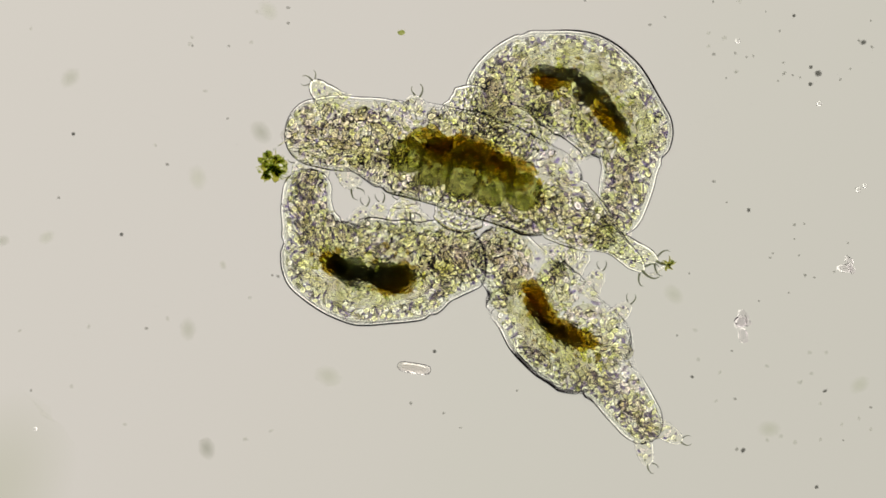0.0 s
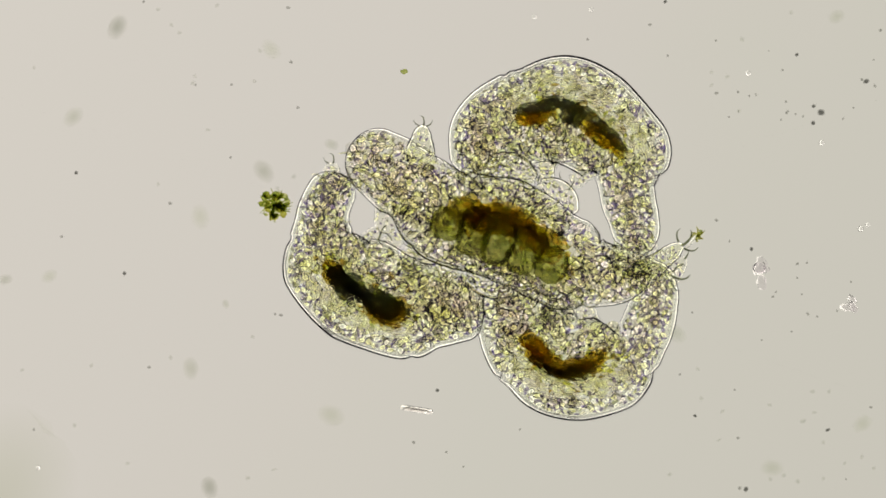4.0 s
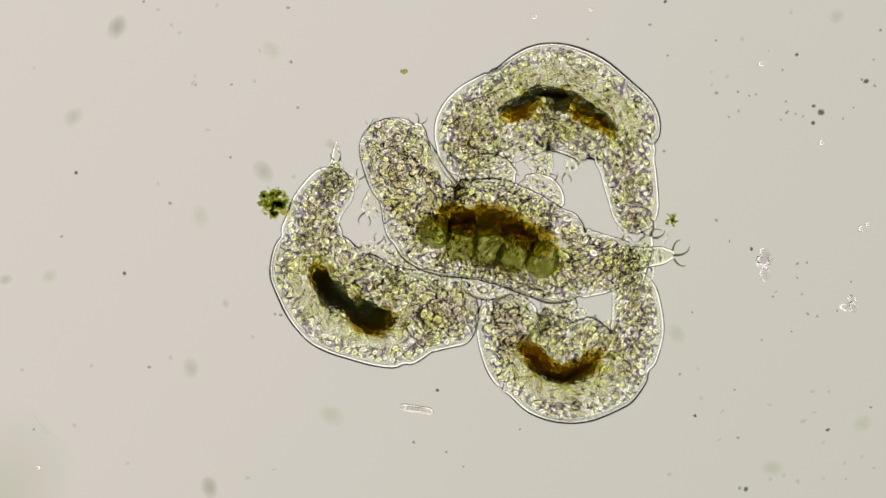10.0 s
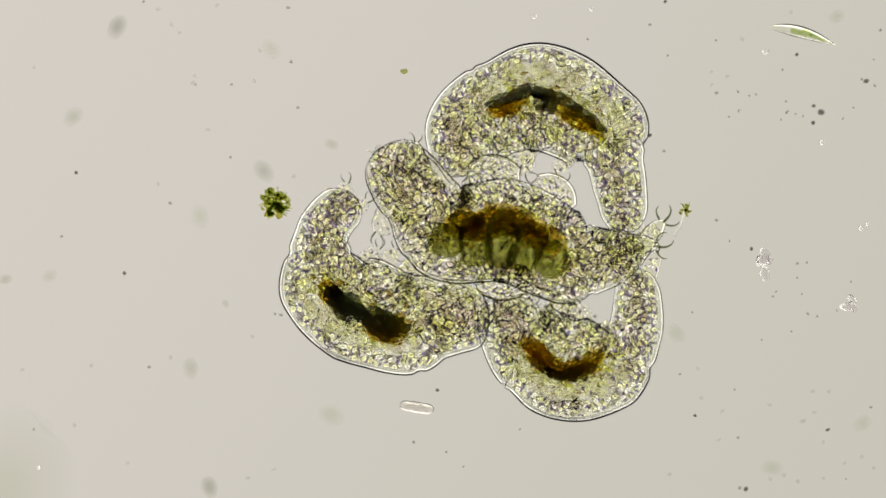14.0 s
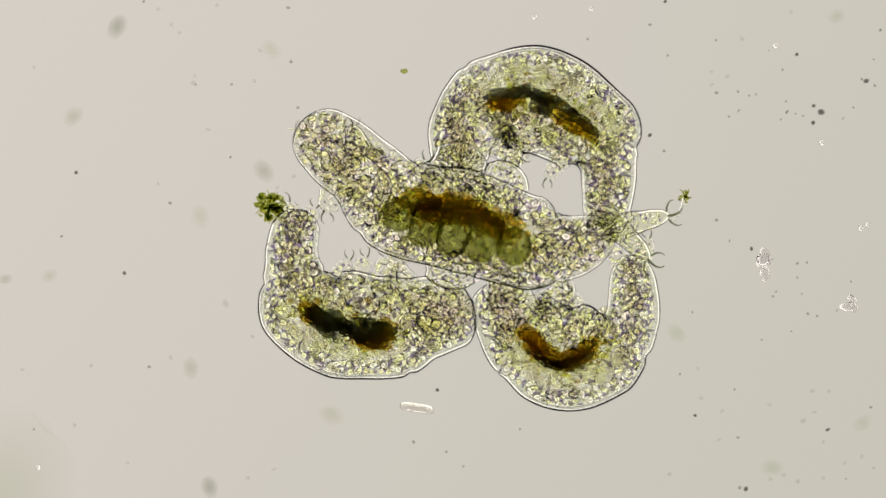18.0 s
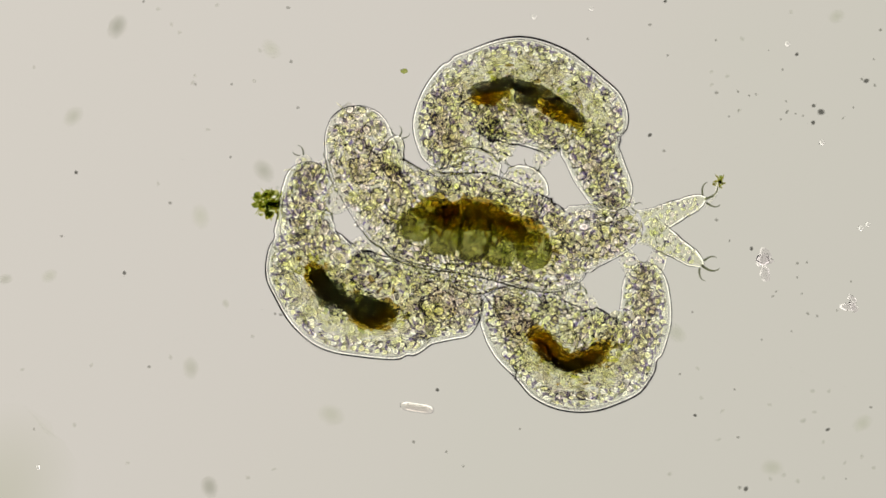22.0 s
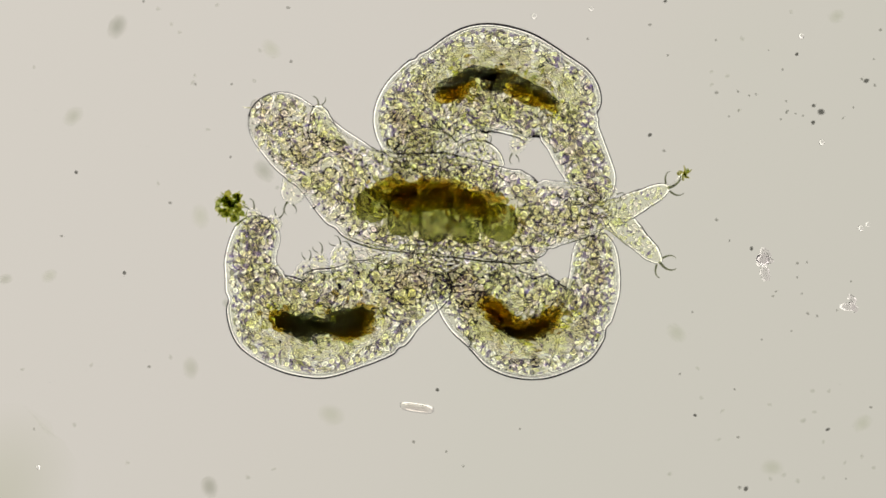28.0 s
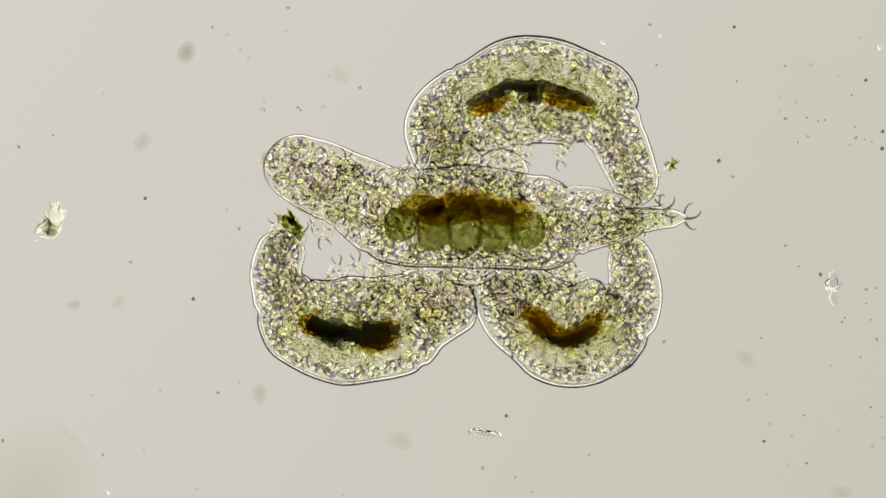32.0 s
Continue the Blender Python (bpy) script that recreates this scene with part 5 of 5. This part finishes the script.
    middle_bear.at(24.0, (-0.0543, 0.1398), (-0.0566, 0.0683), (-0.0155, 0.0146), (0.0562, 0.0187), (0.1261, 0.0033), (0.1734, 0.0223), (0.2206, 0.0459), (0.2701, 0.0784), (0.2732, 0.0033))
    middle_bear.at(24.5, (-0.0989, 0.1454), (-0.0772, 0.0682), (-0.0253, 0.0205), (0.0468, 0.0223), (0.1189, 0.0070), (0.1681, 0.0175), (0.2153, 0.0274), (0.2544, 0.0596), (0.2575, -0.0156))
    middle_bear.at(26.5, (-0.1518, 0.1676), (-0.1028, 0.0940), (-0.0495, 0.0471), (0.0288, 0.0345), (0.1040, 0.0189), (0.1604, 0.0283), (0.2149, 0.0477), (0.2575, 0.0972), (0.2701, 0.0251))
    middle_bear.at(27.0, (-0.2038, 0.1411), (-0.1348, 0.0883), (-0.0744, 0.0564), (0.0010, 0.0407), (0.0735, 0.0251), (0.1288, 0.0376), (0.1841, 0.0455), (0.2293, 0.0878), (0.2387, 0.0345))
    middle_bear.at(28.0, (-0.2091, 0.1610), (-0.1411, 0.1009), (-0.0782, 0.0531), (-0.0012, 0.0444), (0.0781, 0.0319), (0.1320, 0.0373), (0.1874, 0.0376), (0.2513, 0.0689), (0.2419, -0.0156))
    middle_bear.at(29.0, (-0.2683, 0.1319), (-0.1926, 0.0920), (-0.1184, 0.0604), (-0.0406, 0.0533), (0.0391, 0.0470), (0.0961, 0.0561), (0.1528, 0.0643), (0.1792, 0.0877), (0.2043, 0.0689))
    middle_bear.at(29.8, (-0.2349, 0.1090), (-0.1583, 0.0791), (-0.0928, 0.0518), (-0.0178, 0.0514), (0.0558, 0.0450), (0.1075, 0.0541), (0.1590, 0.0585), (0.1791, 0.0795), (0.2104, 0.0639))
    middle_bear.at(30.0, (-0.2688, 0.1183), (-0.1858, 0.0892), (-0.1158, 0.0564), (-0.0387, 0.0490), (0.0390, 0.0456), (0.0940, 0.0549), (0.1505, 0.0590), (0.1706, 0.0864), (0.2082, 0.0614))
    middle_bear.at(31.0, (-0.2806, 0.0841), (-0.1949, 0.0754), (-0.1190, 0.0605), (-0.0384, 0.0570), (0.0392, 0.0567), (0.0942, 0.0661), (0.1492, 0.0664), (0.1724, 0.0758), (0.2068, 0.0632))
    middle_bear.at(32.0, (-0.2747, 0.1317), (-0.1963, 0.0968), (-0.1250, 0.0617), (-0.0475, 0.0607), (0.0303, 0.0544), (0.0872, 0.0606), (0.1439, 0.0607), (0.1671, 0.0732), (0.1922, 0.0638))
    middle_bear.reaches(middle_bear.front, 1.25, [(0, -0.1430, 0.1425), (0.4, -0.0485, 0.1480), (0.7, -0.0625, 0.1543), (1, -0.0453, 0.1582), (2, -0.0408, 0.1288), (3, -0.0376, 0.1346), (3.5, -0.0274, 0.1371), (5.5, -0.0478, 0.1422), (6, -0.0918, 0.1587), (7, -0.0210, 0.1294), (8, -0.0217, 0.1351), (9, -0.0255, 0.1465), (10, -0.0281, 0.1401), (11, -0.0332, 0.1497), (12, -0.0389, 0.1599), (13, -0.0612, 0.1235), (14, -0.0325, 0.1190), (14.5, -0.0523, 0.1279), (16.5, -0.1097, 0.1489), (17, -0.1046, 0.1381), (18, -0.1008, 0.1368), (19, -0.0536, 0.1438), (20, -0.0746, 0.1023), (21, -0.0918, 0.1182), (22, -0.0485, 0.1252), (23, -0.0466, 0.1558), (24, -0.0855, 0.1309), (24.5, -0.0555, 0.1379), (26.5, -0.0727, 0.1391), (27, -0.1071, 0.1398), (28, -0.1390, 0.1595), (29, -0.1665, 0.1397), (29.8, -0.1614, 0.1301), (30, -0.2277, 0.1480), (31, -0.1748, 0.1289), (32, -0.1870, 0.1314)])
    middle_bear.go()
    walk(green_alga, [
        (0.0, pose(-0.1896, 0.0485, 0.0, 0, 0, 0)),
        (2.0, pose(-0.1896, 0.0485, 0.0, 0, 0, 7)),
        (2.5, pose(-0.1896, 0.0485, 0.0, 0, 0, 14)),
        (3.0, pose(-0.1896, 0.0491, 0.0, 0, 0, 21)),
        (6.0, pose(-0.1896, 0.0497, 0.0, 0, 0, 28)),
        (9.0, pose(-0.1909, 0.0516, 0.0, 0, 0, 35)),
        (14.5, pose(-0.1896, 0.0508, 0.0, 0, 0, 2)),
        (16.5, pose(-0.1909, 0.0514, 0.0, 0, 0, 9)),
        (17.0, pose(-0.1921, 0.0501, 0.0, 0, 0, 16)),
        (18.0, pose(-0.1947, 0.0475, 0.0, 0, 0, 23)),
        (19.0, pose(-0.1947, 0.0494, 0.0, 0, 0, 30)),
        (22.0, pose(-0.1972, 0.0506, 0.0, 0, 0, 37)),
        (23.0, pose(-0.2004, 0.0506, 0.0, 0, 0, 4)),
        (24.0, pose(-0.1992, 0.0512, 0.0, 0, 0, 11)),
        (24.5, pose(-0.1953, 0.0493, 0.0, 0, 0, 18)),
        (26.5, pose(-0.2355, 0.0396, 0.0, 0, 0, 160)),
        (27.0, pose(-0.2368, 0.0403, 0.0, 0, 0, 168)),
        (28.0, pose(-0.2387, 0.0479, 0.0, 0, 0, 176)),
        (29.0, pose(-0.2783, 0.0332, 0.0, 0, 0, 184)),
        (29.8, pose(-0.2868, 0.0214, 0.01, 0, 30, 192)),
        (30.0, pose(-0.2703, 0.1064, 0.022, 0, 70, 200)),
        (31.0, pose(-0.2748, 0.0649, 0.022, 0, 70, 208)),
        (32.0, pose(-0.2346, 0.0656, 0.022, 0, 70, 216)),
    ])
    walk(leg_alga, [
        (0.0, pose(0.2531, -0.0610, 0.093, 0, 0, -10)),
        (0.4, pose(0.2468, 0.0031, 0.093, 0, 0, 27)),
        (0.7, pose(0.2380, 0.0282, 0.093, 0, 0, 14)),
        (1.0, pose(0.2362, 0.0338, 0.093, 0, 0, 1)),
        (2.0, pose(0.2349, 0.0414, 0.093, 0, 0, 38)),
        (3.0, pose(0.2675, 0.0188, 0.093, 0, 0, 25)),
        (3.5, pose(0.2888, 0.0107, 0.093, 0, 0, 12)),
        (5.5, pose(0.2386, 0.0414, 0.093, 0, 0, -1)),
        (6.0, pose(0.2348, 0.0345, 0.093, 0, 0, 36)),
        (7.0, pose(0.2581, 0.0520, 0.093, 0, 0, 23)),
        (8.0, pose(0.2348, 0.0583, 0.093, 0, 0, 10)),
        (9.0, pose(0.2380, 0.0331, 0.093, 0, 0, -3)),
        (10.0, pose(0.2537, 0.0319, 0.093, 0, 0, 34)),
        (11.0, pose(0.2424, 0.0726, 0.093, 0, 0, 21)),
        (12.0, pose(0.2405, 0.0632, 0.093, 0, 0, 8)),
        (13.0, pose(0.2493, 0.0632, 0.093, 0, 0, -5)),
        (14.0, pose(0.2688, 0.0431, 0.093, 0, 0, 32)),
        (14.5, pose(0.2512, 0.0405, 0.093, 0, 0, 19)),
        (16.5, pose(0.2725, 0.0662, 0.093, 0, 0, 6)),
        (17.0, pose(0.2330, 0.0599, 0.093, 0, 0, -7)),
        (18.0, pose(0.2681, 0.0580, 0.093, 0, 0, 30)),
        (19.0, pose(0.2738, 0.0787, 0.093, 0, 0, 17)),
        (20.0, pose(0.2587, 0.1082, 0.093, 0, 0, 4)),
        (21.0, pose(0.2945, 0.0894, 0.093, 0, 0, -9)),
        (22.0, pose(0.3064, 0.0743, 0.093, 0, 0, 28)),
        (23.0, pose(0.2794, 0.0705, 0.093, 0, 0, 15)),
        (24.0, pose(0.2907, 0.1006, 0.093, 0, 0, 2)),
        (24.5, pose(0.2838, 0.0805, 0.093, 0, 0, 39)),
        (26.5, pose(0.2688, 0.1206, 0.093, 0, 0, 26)),
        (27.0, pose(0.2405, 0.1143, 0.093, 0, 0, 13)),
        (28.0, pose(0.2675, 0.0829, 0.093, 0, 0, 0)),
        (29.0, pose(0.1815, 0.1080, 0.093, 0, 0, 37)),
        (30.0, pose(0.1835, 0.1136, 0.093, 0, 0, 24)),
        (31.0, pose(0.1791, 0.1198, 0.093, 0, 0, 11)),
        (32.0, pose(0.1758, 0.1223, 0.093, 0, 0, -2)),
    ])
    walk(flake, [
        (0.0, pose(0.3409, -0.1315, 0.0, 0, 0, 0)),
        (0.4, pose(0.3389, -0.1309, 0.0, 0, 0, 8)),
        (1.0, pose(0.3294, -0.0932, 0.0, 0, 0, 40)),
        (2.0, pose(0.3262, -0.0626, 0.0, 0, 0, 60)),
        (3.0, pose(0.3434, -0.0453, 0.0, 0, 0, 20)),
        (3.5, pose(0.3549, -0.0345, 0.0, 0, 0, 0)),
        (6.0, pose(0.3626, -0.0199, 0.0, 0, 0, 0)),
        (9.0, pose(0.3626, -0.0180, 0.0, 0, 0, 0)),
        (29.5, pose(0.3626, -0.0179, 0.0, 0, 0, 0)),
        (30.0, pose(0.3626, -0.0172, 0.0, 0, 0, 0)),
        (31.0, pose(0.3632, -0.0172, 0.0, 0, 0, 0)),
        (32.0, pose(0.3626, -0.0160, 0.0, 0, 0, 0)),
    ])
    walk(bubble, [
        (0.0, pose(0.3357, 0.1908, 0.0005, 0, 0, 0)),
        (2.0, pose(0.3383, 0.1972, 0.0005, 0, 0, 0)),
        (3.0, pose(0.3415, 0.1979, 0.0005, 0, 0, 0)),
        (6.0, pose(0.3498, 0.2003, 0.0005, 0, 0, 0)),
        (9.0, pose(0.3581, 0.2060, 0.0005, 0, 0, 0)),
        (13.0, pose(0.3613, 0.2193, 0.0005, 0, 0, 0)),
        (19.0, pose(0.3791, 0.2300, 0.0005, 0, 0, 0)),
        (23.0, pose(0.3919, 0.2318, 0.0005, 0, 0, 0)),
        (28.0, pose(0.4047, 0.2400, 0.0005, 0, 0, 0)),
        (32.0, pose(0.4149, 0.2559, 0.0005, 0, 0, 0)),
    ])
    walk(rod, [
        (0, pose(-0.0294, -0.1782, 0.008, 0, 0, -9)),
        (2, pose(-0.0294, -0.1782, 0.008, 20, 0, -9)),
        (2.4, pose(-0.0294, -0.1782, 0.008, 80, 0, -9)),
        (7, pose(-0.0294, -0.1782, 0.008, 80, 0, -9)),
        (8, pose(-0.0294, -0.1782, 0.008, 62, 0, -9)),
        (9, pose(-0.0294, -0.1782, 0.008, 20, 0, -9)),
        (10, pose(-0.0294, -0.1782, 0.008, 55, 0, -9)),
        (12, pose(-0.0294, -0.1782, 0.008, 40, 0, -9)),
        (14, pose(-0.0294, -0.1782, 0.008, 10, 0, -9)),
        (16.5, pose(-0.0294, -0.1782, 0.008, 40, 0, -9)),
        (18, pose(-0.0294, -0.1782, 0.008, 32, 0, -9)),
        (30, pose(-0.0294, -0.1782, 0.008, 28, 0, -9)),
        (32, pose(-0.0294, -0.1782, 0.008, 40, 0, -9)),
    ])
    walk(flagellate, [
        (0, pose(0.3321, 0.4283, 0.008, 0, 0, -150)),
        (7.8, pose(0.2333, 0.3447, 0.008, 0, 0, -150)),
        (8.5, pose(0.0708, 0.2363, 0.008, 0, 0, -165)),
        (8.9, pose(0.0644, 0.2440, 0.008, 0, 0, -130)),
        (9.0, pose(0.0771, 0.2523, 0.008, 0, 0, -111)),
        (9.2, pose(0.0790, 0.2606, 0.008, 0, 0, -92)),
        (9.4, pose(0.0204, 0.2605, 0.008, 0, 0, -155)),
        (9.5, pose(-0.0612, 0.2045, 0.008, 0, 0, -150)),
        (9.6, pose(-0.0867, 0.1739, 0.008, 0, 0, -140)),
        (9.8, pose(-0.1351, 0.1356, 0.008, 0, 0, -102)),
        (10.0, pose(-0.1268, 0.0833, 0.008, 0, 0, -100)),
        (10.4, pose(-0.1708, 0.1050, 0.008, 0, 0, -50)),
        (10.5, pose(-0.1938, 0.1050, 0.008, 0, 0, -5)),
        (10.7, pose(-0.2142, 0.0718, 0.008, 0, 0, 56)),
        (11, pose(-0.2033, 0.0438, 0.008, 0, 0, 118)),
        (11.2, pose(-0.2065, 0.0412, 0.008, 0, 0, 118)),
        (11.6, pose(-0.1555, 0.0132, 0.008, 0, 0, 118)),
        (12.3, pose(-0.1523, 0.0897, 0.008, 0, 0, 90)),
        (12.5, pose(-0.0969, 0.2018, 0.008, 0, 0, 80)),
        (12.7, pose(-0.0810, 0.2528, 0.008, 0, 0, 78)),
        (12.8, pose(-0.0714, 0.2898, 0.008, 0, 0, 72)),
        (12.95, pose(-0.0599, 0.3255, 0.008, 0, 0, 40)),
        (13.1, pose(-0.0382, 0.2834, 0.008, 0, 0, -4)),
        (13.2, pose(0.0191, 0.2668, 0.008, 0, 0, -8)),
        (13.3, pose(0.0790, 0.2681, 0.008, 0, 0, 2)),
        (13.5, pose(0.1938, 0.2605, 0.008, 0, 0, 0)),
        (13.7, pose(0.2805, 0.2553, 0.008, 0, 0, -12)),
        (14, pose(0.4060, 0.2400, 0.008, 0, 0, -16)),
        (14.15, pose(0.4181, 0.2203, 0.008, 0, 0, -60)),
        (14.3, pose(0.3977, 0.1839, 0.008, 0, 0, -110)),
        (14.5, pose(0.3391, 0.0354, 0.008, 0, 0, -118)),
        (15.5, pose(-0.0153, -0.0507, 0.008, 0, 0, -160)),
        (16.5, pose(-0.3754, -0.0156, 0.008, 0, 0, -227)),
        (17, pose(-0.4602, 0.1450, 0.008, 0, 0, -270)),
        (18, pose(-0.4742, 0.3827, 0.008, 0, 0, -270)),
        (32, pose(-0.5649, 0.5648, 0.008, 0, 0, -270)),
    ])
    # specks on the camera's own cover glass travel with the view
    walk(sensor_specks[0], [
        (0, pose(-0.1717, 0.2285, 0.0005)),
        (2.0, pose(-0.1717, 0.2285, 0.0005)),
        (2.25, pose(-0.1717, 0.2406, 0.0005)),
        (2.5, pose(-0.1730, 0.2547, 0.0005)),
        (2.75, pose(-0.1742, 0.2674, 0.0005)),
        (3.0, pose(-0.1749, 0.2725, 0.0005)),
        (29.5, pose(-0.1749, 0.2719, 0.0005)),
        (29.7, pose(-0.1755, 0.2719, 0.0005)),
        (29.8, pose(-0.1813, 0.2700, 0.0005)),
        (29.9, pose(-0.1953, 0.2700, 0.0005)),
        (30.0, pose(-0.2023, 0.2706, 0.0005)),
        (30.5, pose(-0.2042, 0.2783, 0.0005)),
        (31.0, pose(-0.2068, 0.3038, 0.0005)),
        (31.2, pose(-0.2413, 0.3000, 0.0005)),
        (31.5, pose(-0.2528, 0.3013, 0.0005)),
        (32, pose(-0.2528, 0.3013, 0.0005)),
    ])
    walk(sensor_specks[1], [
        (0, pose(-0.1608, 0.1155, 0.0005)),
        (2.0, pose(-0.1608, 0.1155, 0.0005)),
        (2.25, pose(-0.1608, 0.1276, 0.0005)),
        (2.5, pose(-0.1621, 0.1417, 0.0005)),
        (2.75, pose(-0.1634, 0.1545, 0.0005)),
        (3.0, pose(-0.1640, 0.1596, 0.0005)),
        (29.5, pose(-0.1640, 0.1589, 0.0005)),
        (29.7, pose(-0.1647, 0.1589, 0.0005)),
        (29.8, pose(-0.1704, 0.1570, 0.0005)),
        (29.9, pose(-0.1845, 0.1570, 0.0005)),
        (30.0, pose(-0.1915, 0.1576, 0.0005)),
        (30.5, pose(-0.1934, 0.1653, 0.0005)),
        (31.0, pose(-0.1959, 0.1908, 0.0005)),
        (31.2, pose(-0.2304, 0.1870, 0.0005)),
        (31.5, pose(-0.2419, 0.1883, 0.0005)),
        (32, pose(-0.2419, 0.1883, 0.0005)),
    ])
    walk(sensor_specks[2], [
        (0, pose(0.4864, -0.2228, 0.0005)),
        (2.0, pose(0.4864, -0.2228, 0.0005)),
        (2.25, pose(0.4864, -0.2106, 0.0005)),
        (2.5, pose(0.4851, -0.1966, 0.0005)),
        (2.75, pose(0.4838, -0.1838, 0.0005)),
        (3.0, pose(0.4832, -0.1787, 0.0005)),
        (29.5, pose(0.4832, -0.1793, 0.0005)),
        (29.7, pose(0.4825, -0.1793, 0.0005)),
        (29.8, pose(0.4768, -0.1813, 0.0005)),
        (29.9, pose(0.4627, -0.1813, 0.0005)),
        (30.0, pose(0.4557, -0.1806, 0.0005)),
        (30.5, pose(0.4538, -0.1730, 0.0005)),
        (31.0, pose(0.4512, -0.1474, 0.0005)),
        (31.2, pose(0.4168, -0.1513, 0.0005)),
        (31.5, pose(0.4053, -0.1500, 0.0005)),
        (32, pose(0.4053, -0.1500, 0.0005)),
    ])
    walk(sensor_specks[3], [
        (0, pose(0.2368, 0.2093, 0.0005)),
        (2.0, pose(0.2368, 0.2093, 0.0005)),
        (2.25, pose(0.2368, 0.2215, 0.0005)),
        (2.5, pose(0.2355, 0.2355, 0.0005)),
        (2.75, pose(0.2342, 0.2483, 0.0005)),
        (3.0, pose(0.2336, 0.2534, 0.0005)),
        (29.5, pose(0.2336, 0.2527, 0.0005)),
        (29.7, pose(0.2330, 0.2527, 0.0005)),
        (29.8, pose(0.2272, 0.2508, 0.0005)),
        (29.9, pose(0.2132, 0.2508, 0.0005)),
        (30.0, pose(0.2062, 0.2515, 0.0005)),
        (30.5, pose(0.2042, 0.2591, 0.0005)),
        (31.0, pose(0.2017, 0.2847, 0.0005)),
        (31.2, pose(0.1672, 0.2808, 0.0005)),
        (31.5, pose(0.1557, 0.2821, 0.0005)),
        (32, pose(0.1557, 0.2821, 0.0005)),
    ])


motions()
